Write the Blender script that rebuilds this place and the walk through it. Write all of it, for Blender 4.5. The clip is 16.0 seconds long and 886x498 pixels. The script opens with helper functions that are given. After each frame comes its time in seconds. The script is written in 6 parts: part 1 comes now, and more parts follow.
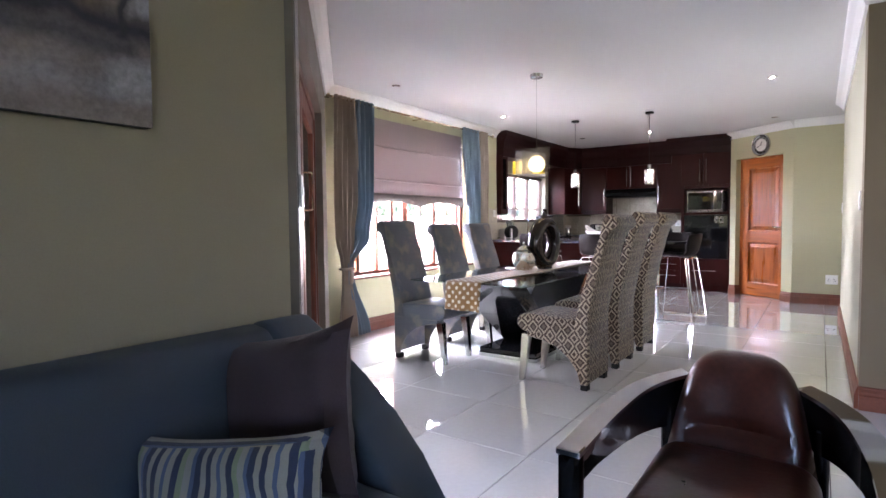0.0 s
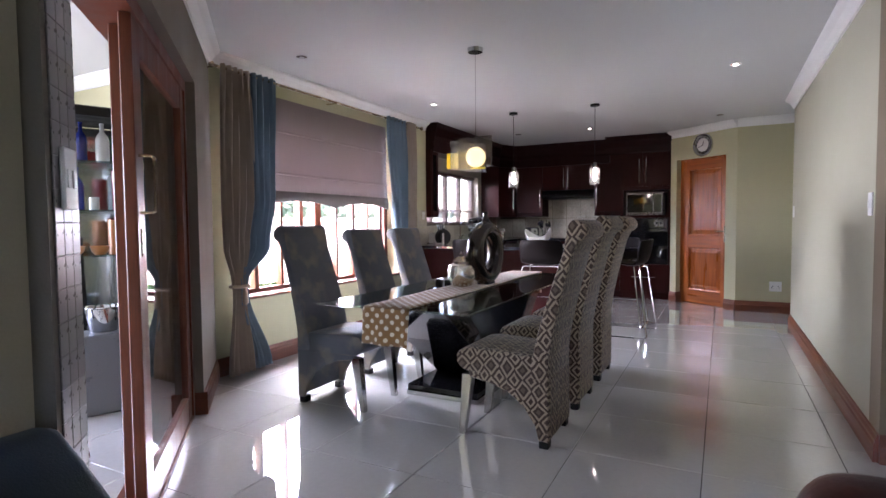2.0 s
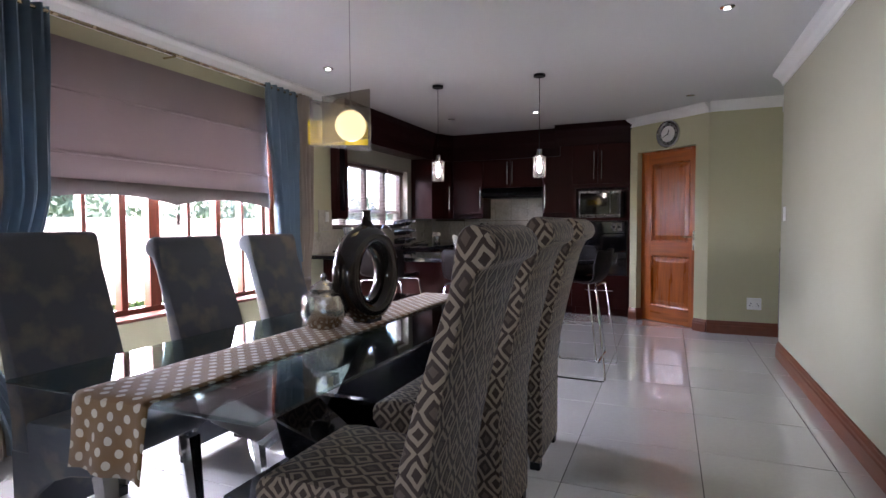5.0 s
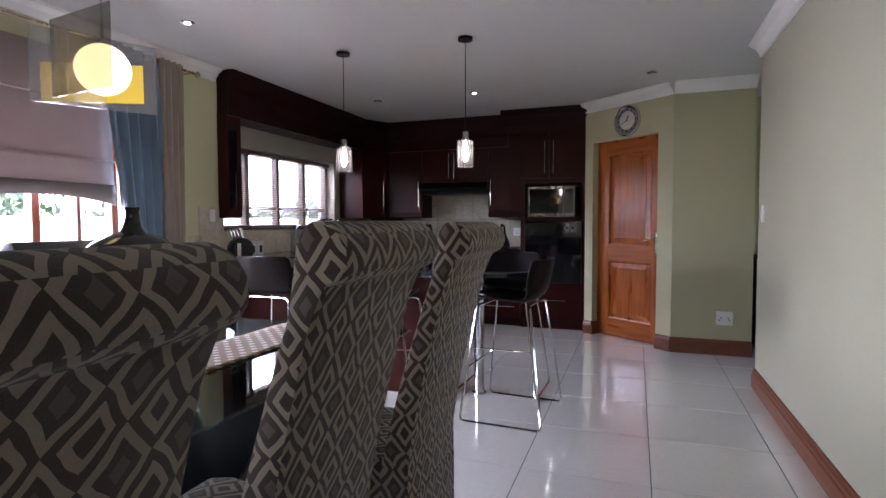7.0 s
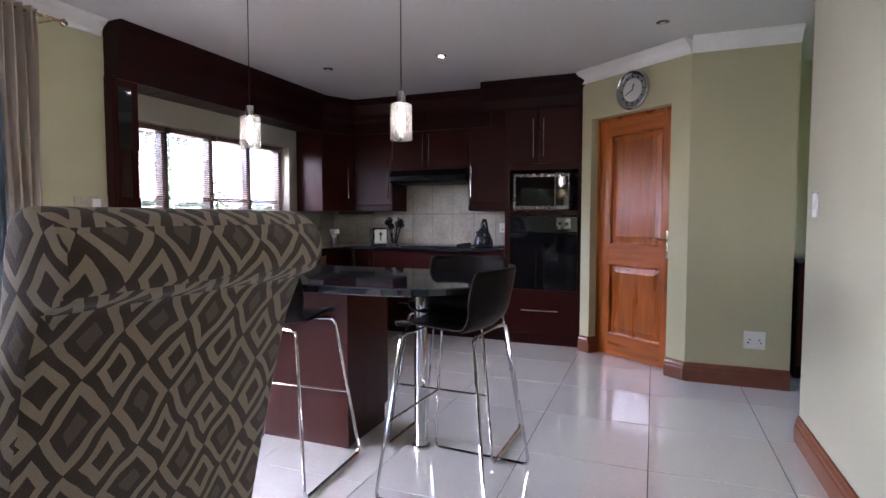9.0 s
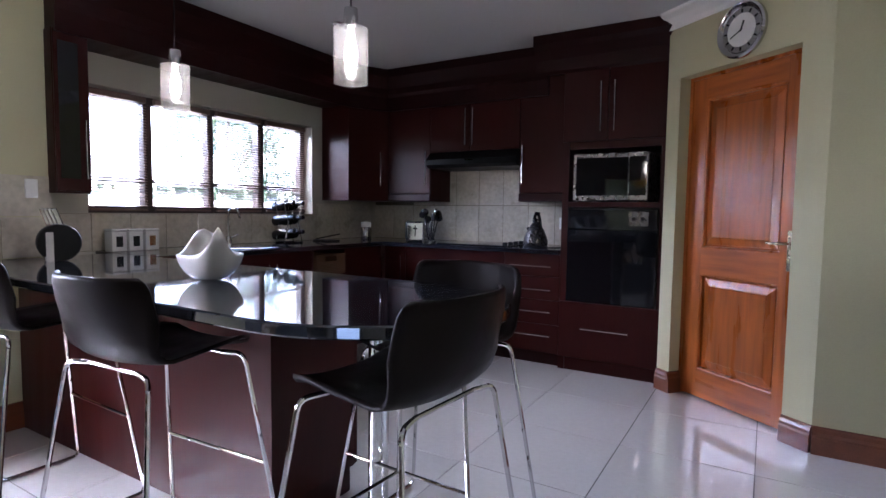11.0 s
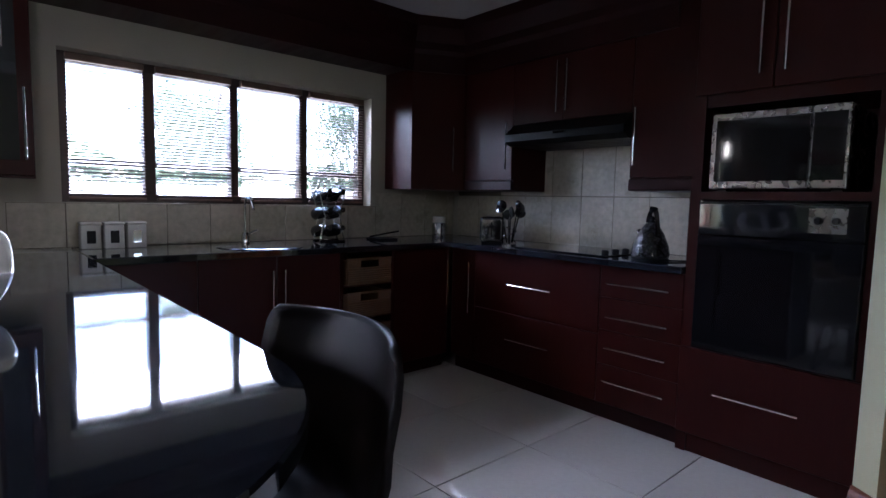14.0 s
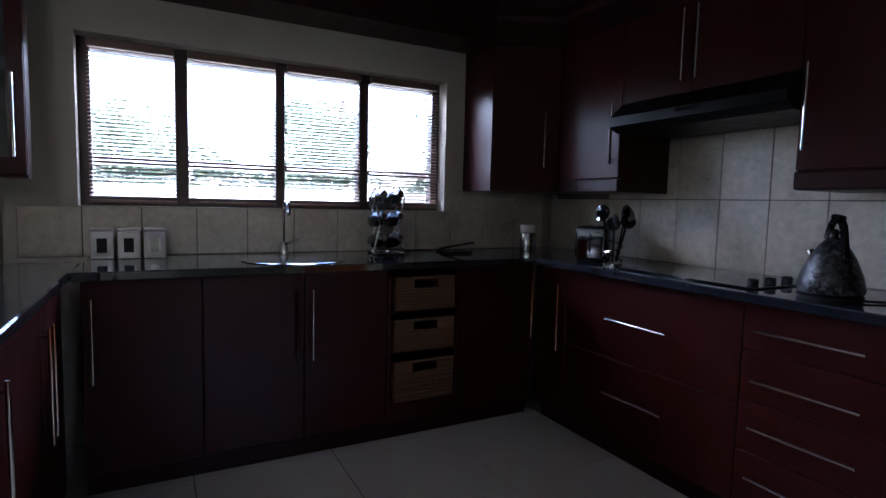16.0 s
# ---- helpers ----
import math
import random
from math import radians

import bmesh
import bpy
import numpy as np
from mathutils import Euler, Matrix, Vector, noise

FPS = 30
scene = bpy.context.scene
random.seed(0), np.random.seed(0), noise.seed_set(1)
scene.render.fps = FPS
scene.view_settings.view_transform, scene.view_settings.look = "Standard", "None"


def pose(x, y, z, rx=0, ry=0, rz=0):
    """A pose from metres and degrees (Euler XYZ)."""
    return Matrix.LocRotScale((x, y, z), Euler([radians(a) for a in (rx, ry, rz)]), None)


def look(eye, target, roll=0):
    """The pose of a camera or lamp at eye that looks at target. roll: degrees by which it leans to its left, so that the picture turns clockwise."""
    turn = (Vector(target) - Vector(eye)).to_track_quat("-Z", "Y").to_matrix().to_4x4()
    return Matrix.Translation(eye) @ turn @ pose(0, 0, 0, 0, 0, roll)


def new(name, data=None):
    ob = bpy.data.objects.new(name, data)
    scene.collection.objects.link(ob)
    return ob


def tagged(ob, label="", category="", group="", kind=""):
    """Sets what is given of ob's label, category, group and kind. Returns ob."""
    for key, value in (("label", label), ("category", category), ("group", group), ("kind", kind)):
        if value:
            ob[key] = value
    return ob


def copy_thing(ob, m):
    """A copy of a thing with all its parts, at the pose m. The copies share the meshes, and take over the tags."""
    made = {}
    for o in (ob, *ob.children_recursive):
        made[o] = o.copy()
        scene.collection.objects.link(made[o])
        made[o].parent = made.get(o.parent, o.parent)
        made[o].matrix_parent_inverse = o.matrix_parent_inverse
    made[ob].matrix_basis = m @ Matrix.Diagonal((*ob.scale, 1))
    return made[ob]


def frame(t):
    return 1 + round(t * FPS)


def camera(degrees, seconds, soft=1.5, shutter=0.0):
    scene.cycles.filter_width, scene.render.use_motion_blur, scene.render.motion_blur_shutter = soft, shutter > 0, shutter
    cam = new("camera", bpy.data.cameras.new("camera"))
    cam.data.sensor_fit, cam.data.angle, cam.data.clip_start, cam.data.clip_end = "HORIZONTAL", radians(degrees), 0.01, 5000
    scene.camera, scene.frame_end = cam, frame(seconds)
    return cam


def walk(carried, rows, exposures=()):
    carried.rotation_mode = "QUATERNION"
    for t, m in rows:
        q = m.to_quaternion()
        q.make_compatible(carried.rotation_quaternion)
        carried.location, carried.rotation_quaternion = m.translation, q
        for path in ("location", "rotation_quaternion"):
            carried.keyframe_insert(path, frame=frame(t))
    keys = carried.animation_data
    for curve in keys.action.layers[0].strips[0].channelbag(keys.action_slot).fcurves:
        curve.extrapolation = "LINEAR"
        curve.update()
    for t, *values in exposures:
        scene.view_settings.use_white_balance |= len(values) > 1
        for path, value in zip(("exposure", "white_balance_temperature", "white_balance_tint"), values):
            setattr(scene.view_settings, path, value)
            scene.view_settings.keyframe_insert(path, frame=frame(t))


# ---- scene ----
cam = camera(78.7, 16.0)
PATH = [
    (0, (0.164, 0.428, 1.137), (-0.98, 2.066, 1.041), -0.6),
    (0.5, (0.024, 0.566, 1.145), (-1.031, 2.262, 1.05), -0.6),
    (1, (-0.091, 0.783, 1.152), (-1.074, 2.522, 1.061), -0.7),
    (1.5, (-0.203, 0.992, 1.158), (-1.143, 2.755, 1.066), -0.7),
    (2, (-0.317, 1.23, 1.17), (-1.232, 3.006, 1.075), -0.5),
    (2.5, (-0.405, 1.464, 1.169), (-1.299, 3.251, 1.074), -0.4),
    (3, (-0.464, 1.699, 1.196), (-1.349, 3.49, 1.098), -0.4),
    (3.5, (-0.507, 1.931, 1.197), (-1.384, 3.726, 1.096), -0.3),
    (4, (-0.537, 2.162, 1.195), (-1.388, 3.969, 1.093), -0.1),
    (4.5, (-0.542, 2.434, 1.18), (-1.352, 4.26, 1.086), -0.2),
    (7, (-0.461, 3.782, 1.205), (-1.133, 5.664, 1.108), -0.2),
    (7.5, (-0.443, 4.039, 1.192), (-1.109, 5.922, 1.092), -0.2),
    (8, (-0.417, 4.311, 1.204), (-1.088, 6.192, 1.097), -0.1),
    (8.5, (-0.409, 4.602, 1.204), (-1.095, 6.477, 1.092), -0.1),
    (9, (-0.378, 4.88, 1.197), (-1.103, 6.74, 1.082), -0.0),
    (11.5, (-0.389, 6.249, 1.173), (-1.486, 7.916, 1.035), 0.9),
    (12.5, (-0.459, 6.712, 1.181), (-1.691, 8.281, 1.034), 1.1),
    (13, (-0.477, 6.895, 1.201), (-1.802, 8.383, 1.034), 1.2),
    (13.5, (-0.518, 7.118, 1.192), (-1.928, 8.526, 1.022), 1.2),
    (14, (-0.561, 7.327, 1.193), (-2.047, 8.654, 1.014), 1.3),
    (14.5, (-0.61, 7.536, 1.198), (-2.178, 8.763, 1.012), 1.3),
    (15, (-0.72, 7.721, 1.197), (-2.353, 8.861, 1.007), 1.2),
    (15.5, (-0.834, 7.885, 1.196), (-2.53, 8.929, 1.013), 1.2),
    (16, (-0.972, 8.044, 1.191), (-2.734, 8.976, 1.022), 1.4),
]
EXPOSURES = [(0, 5.75, 6250, 30), (2, 4.85, 6200, 30), (4, 4.57, 6150, 29), (7, 4.52, 6150, 29), (8, 4.85, 6150, 29), (9, 4.95, 6100, 29), (12, 4.6, 5650, 28), (13.5, 4.25, 5550, 25), (15, 4.05, 5500, 24), (16, 4.05, 5500, 24)]
walk(cam, [(t, look(eye, target, roll)) for t, eye, target, roll in PATH], EXPOSURES)

# ---- world and light ----
world = bpy.data.worlds.new("sky")
scene.world = world
world.use_nodes = True
wn = world.node_tree
sky = wn.nodes.new("ShaderNodeTexSky")
sky.sky_type, sky.sun_disc = "NISHITA", False
sky.sun_elevation, sky.sun_rotation = radians(56), radians(49)
sky.dust_density, sky.air_density, sky.ozone_density = 1.5, 1.0, 2.0
wn.links.new(sky.outputs[0], wn.nodes["Background"].inputs[0])
wn.nodes["Background"].inputs[1].default_value = 0.11
sun = new("sun", bpy.data.lights.new("sun", "SUN"))
sun.data.energy, sun.data.angle, sun.data.color = 1.5, radians(12), (1.0, 0.96, 0.9)
sky_lamp = new("window_daylight", bpy.data.lights.new("window_daylight", "AREA"))
sky_lamp.data.shape, sky_lamp.data.size, sky_lamp.data.size_y = "RECTANGLE", 1.3, 3.2
sky_lamp.data.energy, sky_lamp.data.color = 36.0, (0.86, 0.93, 1.0)
sky_lamp.matrix_world = pose(-4.42, 5.8, 1.35, 0, -52, 0)
kitchen_lamp = new("kitchen_daylight", bpy.data.lights.new("kitchen_daylight", "AREA"))
kitchen_lamp.data.shape, kitchen_lamp.data.size, kitchen_lamp.data.size_y = "RECTANGLE", 1.0, 2.4
kitchen_lamp.data.energy, kitchen_lamp.data.color = 24.0, (0.86, 0.93, 1.0)
kitchen_lamp.matrix_world = pose(-5.0, 8.7, 2.45, 0, -58, 0)
bar_lamp = new("bar_daylight", bpy.data.lights.new("bar_daylight", "AREA"))
bar_lamp.data.shape, bar_lamp.data.size, bar_lamp.data.size_y = "RECTANGLE", 1.5, 3.6
bar_lamp.data.energy, bar_lamp.data.color = 8.0, (0.86, 0.93, 1.0)
bar_lamp.matrix_world = pose(-6.25, 0.75, 1.3, 0, -80, 0)
sun.matrix_world = look((9, 12, 18), (0, 4, 0))


# ---- materials ----
def srgb(h):
    c = [int(h[i:i + 2], 16) / 255 for i in (0, 2, 4)]
    return tuple(v / 12.92 if v <= 0.04045 else ((v + 0.055) / 1.055) ** 2.4 for v in c)


def material(name, color, rough=0.5, metal=0.0, var=0.12, scale=6.0, fine=90.0, bump=0.08, stretch=(1, 1, 1), coat=0.0, per_object=0.0, spec=0.5, sheen=0.0):
    """A surface with broad stains, fine grain and relief; stretch makes the grain run along an axis."""
    m = bpy.data.materials.new(name)
    m.use_nodes = True
    nt = m.node_tree
    n, l = nt.nodes, nt.links
    b = n["Principled BSDF"]
    tc = n.new("ShaderNodeTexCoord")
    mp = n.new("ShaderNodeMapping")
    mp.inputs["Scale"].default_value = stretch
    l.new(tc.outputs["Object"], mp.inputs[0])
    broad = n.new("ShaderNodeTexNoise")
    broad.inputs["Scale"].default_value, broad.inputs["Detail"].default_value = scale, 4
    grain = n.new("ShaderNodeTexNoise")
    grain.inputs["Scale"].default_value, grain.inputs["Detail"].default_value = fine, 3
    l.new(mp.outputs[0], broad.inputs[0])
    l.new(mp.outputs[0], grain.inputs[0])
    add = n.new("ShaderNodeMath")
    add.operation = "ADD"
    l.new(broad.outputs[0], add.inputs[0])
    l.new(grain.outputs[0], add.inputs[1])
    ramp = n.new("ShaderNodeMapRange")
    ramp.inputs[1].default_value, ramp.inputs[2].default_value = 0.6, 1.4
    ramp.inputs[3].default_value, ramp.inputs[4].default_value = 1 - var, 1 + var
    l.new(add.outputs[0], ramp.inputs[0])
    value = ramp.outputs[0]
    if per_object:
        info = n.new("ShaderNodeObjectInfo")
        r2 = n.new("ShaderNodeMapRange")
        r2.inputs[3].default_value, r2.inputs[4].default_value = 1 - per_object, 1 + per_object
        l.new(info.outputs["Random"], r2.inputs[0])
        mul = n.new("ShaderNodeMath")
        mul.operation = "MULTIPLY"
        l.new(value, mul.inputs[0])
        l.new(r2.outputs[0], mul.inputs[1])
        value = mul.outputs[0]
    hsv = n.new("ShaderNodeHueSaturation")
    hsv.inputs["Color"].default_value = (*color, 1)
    l.new(value, hsv.inputs["Value"])
    l.new(hsv.outputs[0], b.inputs["Base Color"])
    rr = n.new("ShaderNodeMapRange")
    rr.inputs[1].default_value, rr.inputs[2].default_value = 0.3, 0.7
    rr.inputs[3].default_value, rr.inputs[4].default_value = max(0.0, rough * 0.82), min(1.0, rough * 1.2)
    l.new(broad.outputs[0], rr.inputs[0])
    l.new(rr.outputs[0], b.inputs["Roughness"])
    b.inputs["Metallic"].default_value = metal
    b.inputs["Coat Weight"].default_value = coat
    b.inputs["Coat Roughness"].default_value = 0.08
    b.inputs["Specular IOR Level"].default_value = spec
    b.inputs["Sheen Weight"].default_value = sheen
    if bump:
        bp = n.new("ShaderNodeBump")
        bp.inputs["Strength"].default_value, bp.inputs["Distance"].default_value = bump, 0.004
        l.new(grain.outputs[0], bp.inputs["Height"])
        l.new(bp.outputs[0], b.inputs["Normal"])
    return m


def wood(name, color, rough=0.35, along="z", var=0.28, coat=0.3, fine=120.0, bump=0.05, spec=0.5):
    """Varnished timber with its grain along an axis."""
    s = {"x": (0.08, 1, 1), "y": (1, 0.08, 1), "z": (1, 1, 0.08)}[along]
    return material(name, color, rough, 0, var, 14.0, fine, bump, s, coat, spec=spec)


def glass(name, color=(1, 1, 1), rough=0.0, thin=True, tint=0.0):
    """A pane: mostly clear, with mirror reflections that grow towards grazing angles."""
    m = bpy.data.materials.new(name)
    m.use_nodes = True
    n, l = m.node_tree.nodes, m.node_tree.links
    n.remove(n["Principled BSDF"])
    tr, gl, mix, lw = (n.new("ShaderNode" + k) for k in ("BsdfTransparent", "BsdfGlossy", "MixShader", "LayerWeight"))
    tr.inputs[0].default_value = (*color, 1)
    gl.inputs["Roughness"].default_value = rough
    lw.inputs[0].default_value = 0.5
    power = n.new("ShaderNodeMath")
    power.operation = "POWER"
    power.inputs[1].default_value = 4.0
    gain = n.new("ShaderNodeMath")
    gain.operation = "MULTIPLY_ADD"
    gain.inputs[1].default_value, gain.inputs[2].default_value = 0.8, 0.04 + tint
    l.new(lw.outputs["Facing"], power.inputs[0])
    l.new(power.outputs[0], gain.inputs[0])
    l.new(gain.outputs[0], mix.inputs[0])
    l.new(tr.outputs[0], mix.inputs[1])
    l.new(gl.outputs[0], mix.inputs[2])
    l.new(mix.outputs[0], n["Material Output"].inputs[0])
    return m


def emitter(name, color, strength):
    m = bpy.data.materials.new(name)
    m.use_nodes = True
    n = m.node_tree.nodes
    n["Principled BSDF"].inputs["Base Color"].default_value = (*color, 1)
    n["Principled BSDF"].inputs["Emission Color"].default_value = (*color, 1)
    n["Principled BSDF"].inputs["Emission Strength"].default_value = strength
    return m


def pattern(name, kind, dark, light, size, rough=0.85, third=None):
    """Printed or woven cloth on the mesh's own cloth coordinates in metres: diamonds, dots, stripes or blooms."""
    m = material(name, dark, rough, 0, 0.14, 10, 400, 0.35, sheen=0.2)
    n, l = m.node_tree.nodes, m.node_tree.links
    hsv = next(x for x in n if x.bl_idname == "ShaderNodeHueSaturation")
    uv = n.new("ShaderNodeUVMap")
    uv.uv_map = "cloth"
    wob = n.new("ShaderNodeTexNoise")
    wob.inputs["Scale"].default_value = 9
    l.new(uv.outputs[0], wob.inputs[0])
    vm = n.new("ShaderNodeVectorMath")
    vm.operation = "MULTIPLY_ADD"
    vm.inputs[1].default_value = (0.04, 0.04, 0) if kind == "diamonds" else (0.005, 0.005, 0)
    l.new(wob.outputs["Color"], vm.inputs[0])
    l.new(uv.outputs[0], vm.inputs[2])
    sep = n.new("ShaderNodeSeparateXYZ")
    l.new(vm.outputs[0], sep.inputs[0])

    def op(kind_, a, b=None, c=None):
        k = n.new("ShaderNodeMath")
        k.operation = kind_
        for i, v in enumerate((a, b, c)):
            if v is None:
                continue
            if isinstance(v, (int, float)):
                k.inputs[i].default_value = v
            else:
                l.new(v, k.inputs[i])
        return k.outputs[0]

    def cell(v, s, shift=0.0):
        return op("ABSOLUTE", op("SUBTRACT", op("FRACT", op("MULTIPLY_ADD", v, 1 / s, shift)), 0.5))
    u, v = sep.outputs[0], sep.outputs[1]
    if kind == "diamonds":
        d = op("ADD", cell(u, size), cell(v, size * 1.25))
        d = op("FRACT", op("MULTIPLY", d, 3.0))
        f = op("GREATER_THAN", d, 0.52)
        big = op("ADD", cell(u, size), cell(v, size * 1.25))
        f = op("MULTIPLY", f, op("MULTIPLY_ADD", op("LESS_THAN", big, 0.82), 0.75, 0.25))
    elif kind == "dots":
        def dots(shift):
            a, b = op("SUBTRACT", op("FRACT", op("MULTIPLY_ADD", u, 1 / size, shift)), 0.5), op("SUBTRACT", op("FRACT", op("MULTIPLY_ADD", v, 1 / size, shift)), 0.5)
            return op("LESS_THAN", op("ADD", op("MULTIPLY", a, a), op("MULTIPLY", b, b)), 0.036)
        f = op("MAXIMUM", dots(0.0), dots(0.5))
    elif kind == "stripes":
        w = n.new("ShaderNodeValToRGB")
        w.color_ramp.interpolation = "CONSTANT"
        cols = [dark, light, third, light, dark, srgb("8f9a78"), light, third, dark, light]
        while len(w.color_ramp.elements) < len(cols):
            w.color_ramp.elements.new(0.5)
        for i, c in enumerate(cols):
            w.color_ramp.elements[i].position = (0.0, 0.09, 0.2, 0.27, 0.38, 0.5, 0.6, 0.72, 0.79, 0.9)[i]
            w.color_ramp.elements[i].color = (*c, 1)
        l.new(op("FRACT", op("MULTIPLY", sep.outputs[0], 1 / size)), w.inputs[0])
        l.new(w.outputs[0], hsv.inputs["Color"])
        return m
    else:
        big = n.new("ShaderNodeTexNoise")
        big.inputs["Scale"].default_value, big.inputs["Detail"].default_value = 1 / size, 5
        l.new(uv.outputs[0], big.inputs[0])
        f = n.new("ShaderNodeMapRange")
        f.inputs[1].default_value, f.inputs[2].default_value = 0.48, 0.62
        l.new(big.outputs[0], f.inputs[0])
        f = f.outputs[0]
    mix = n.new("ShaderNodeMix")
    mix.data_type = "RGBA"
    mix.inputs["A"].default_value, mix.inputs["B"].default_value = (*dark, 1), (*light, 1)
    l.new(f, mix.inputs["Factor"])
    l.new(mix.outputs["Result"], hsv.inputs["Color"])
    return m


PLASTER = material("green_plaster", (0.50, 0.48, 0.30), 0.75, 0, 0.05, 1.5, 160, 0.12)
KITCHENWALL = material("grey_cream_plaster", (0.43, 0.40, 0.33), 0.7, 0, 0.05, 1.5, 160, 0.12)
# return wall: the shade on this face is put into a darker brown
RETURN_SHADED = material("shaded_return_plaster", (0.19, 0.145, 0.09), 0.75, 0, 0.06, 1.5, 160, 0.12)
# grey beige of the slanted wall, darkened because that side stands in shade
GREYBEIGE_SHADED = material("shaded_grey_beige_plaster", (0.20, 0.175, 0.14), 0.6, 0, 0.06, 1.5, 160, 0.12)
CREAM = material("cream_plaster", (0.42, 0.41, 0.30), 0.7, 0, 0.04, 1.5, 160, 0.12)
LOUNGE = material("olive_grey_plaster", (0.38, 0.33, 0.225), 0.75, 0, 0.05, 1.5, 160, 0.12)
WHITE = material("white_plaster", (0.60, 0.60, 0.59), 0.8, 0, 0.03, 1.2, 120, 0.06)
PAINT = material("white_gloss_paint", (0.8, 0.8, 0.78), 0.4, 0, 0.03, 3, 120, 0.03)
TILE = material("polished_porcelain", (0.66, 0.65, 0.62), 0.02, 0, 0.05, 2.2, 40, 0.0, per_object=0.025, spec=1.0, coat=1.0)
TILE.node_tree.nodes["Principled BSDF"].inputs["Coat IOR"].default_value = 1.65
TILE.node_tree.nodes["Principled BSDF"].inputs["Coat Roughness"].default_value = 0.01
GROUT = material("dark_grout", (0.09, 0.085, 0.08), 0.9, 0, 0.2, 20, 200, 0.2)
SPLASH = material("stone_tile", (0.46, 0.42, 0.335), 0.32, 0, 0.24, 5, 30, 0.06, per_object=0.07)
SKIRT = wood("skirting_wood", (0.16, 0.045, 0.018), 0.35, "y")
FRAMEWOOD = wood("meranti_frame", (0.15, 0.036, 0.015), 0.36, "z", 0.32, 0.08)
PINE = wood("pine_door", (0.37, 0.092, 0.011), 0.3, "z", 0.48, 0.15, 30.0, 0.35)
PINE_X = wood("pine_rail", (0.37, 0.092, 0.011), 0.3, "x", 0.48, 0.15, 30.0, 0.25)
for m_ in (PINE, PINE_X):
    m_.node_tree.nodes["Principled BSDF"].inputs["Coat Roughness"].default_value = 0.2
MAHOGANY = wood("mahogany_foil", (0.032, 0.0048, 0.0038), 0.34, "z", 0.12, 0.0, 90.0, 0.05, 0.16)
MAHOGANY_X = wood("mahogany_cornice", (0.020, 0.0038, 0.0038), 0.36, "x", 0.12, 0.0, 90.0, 0.05, 0.16)
GRANITE = material("black_granite", (0.014, 0.017, 0.024), 0.04, 0, 0.3, 40, 420, 0.0, coat=0.4, spec=1.0)
GRANITE.node_tree.nodes["Principled BSDF"].inputs["Coat Roughness"].default_value = 0.05
STEEL = material("brushed_steel", (0.50, 0.50, 0.50), 0.13, 1, 0.03, 30, 300, 0.0)
DULLSTEEL = material("dull_steel", (0.22, 0.217, 0.21), 0.28, 1, 0.04, 30, 300, 0.0)
CHROME = material("chrome", (0.54, 0.54, 0.55), 0.05, 1, 0.03, 10, 100, 0.0)
BRASS = material("aged_brass", (0.50, 0.42, 0.28), 0.25, 1, 0.1, 20, 100, 0.02)
BLACKGLOSS = material("black_gloss", (0.006, 0.006, 0.007), 0.05, 0, 0.1, 10, 100, 0.0, spec=0.6)
BLACKMATT = material("black_plastic", (0.008, 0.008, 0.008), 0.5, 0, 0.15, 10, 200, 0.05, spec=0.25)
DARKPLY = material("dark_stained_ply", (0.008, 0.0055, 0.005), 0.4, 0, 0.15, 12, 150, 0.04, spec=0.08)
HOODBLACK = material("black_hood_enamel", (0.005, 0.005, 0.0055), 0.35, 0, 0.15, 10, 200, 0.03, spec=0.1)
CLEAR = glass("window_glass")
DOORGLASS = glass("door_glass", (0.82, 0.86, 0.84), 0.0, True, 0.22)
TABLEGLASS = glass("table_glass", (0.66, 0.78, 0.76), 0.0, True, 0.06)


def acrylic(name, color, clear, body):
    """Tinted acrylic: part clear, part milky, so that a lamp behind it makes it glow."""
    m = glass(name, clear, 0.03, True, 0.03)
    n, l = m.node_tree.nodes, m.node_tree.links
    old = next(x for x in n if x.bl_idname == "ShaderNodeMixShader")
    ts, mx = n.new("ShaderNodeBsdfTranslucent"), n.new("ShaderNodeMixShader")
    ts.inputs[0].default_value = (*color, 1)
    mx.inputs[0].default_value = body
    l.new(old.outputs[0], mx.inputs[1])
    l.new(ts.outputs[0], mx.inputs[2])
    l.new(mx.outputs[0], n["Material Output"].inputs[0])
    return m


LAMPGLASS = acrylic("lamp_glass", (0.85, 0.85, 0.82), (0.86, 0.86, 0.84), 0.022)
AMBER = acrylic("amber_acrylic", (0.8, 0.6, 0.05), (0.8, 0.68, 0.2), 0.45)
SMOKE = acrylic("smoked_acrylic", (0.3, 0.29, 0.27), (0.72, 0.70, 0.68), 0.12)
BULB = emitter("warm_bulb", (1.0, 0.93, 0.8), 3.0)
GLOBE = emitter("opal_globe", (1.0, 0.85, 0.42), 0.16)
SPOT = emitter("led_spot", (1.0, 0.95, 0.88), 2.0)


def translucent(m, color, amount):
    """Lets daylight glow through a thin cloth."""
    n, l = m.node_tree.nodes, m.node_tree.links
    ts, mx = n.new("ShaderNodeBsdfTranslucent"), n.new("ShaderNodeMixShader")
    ts.inputs[0].default_value = (*color, 1)
    mx.inputs[0].default_value = amount
    l.new(n["Principled BSDF"].outputs[0], mx.inputs[1])
    l.new(ts.outputs[0], mx.inputs[2])
    l.new(mx.outputs[0], n["Material Output"].inputs[0])
    return m


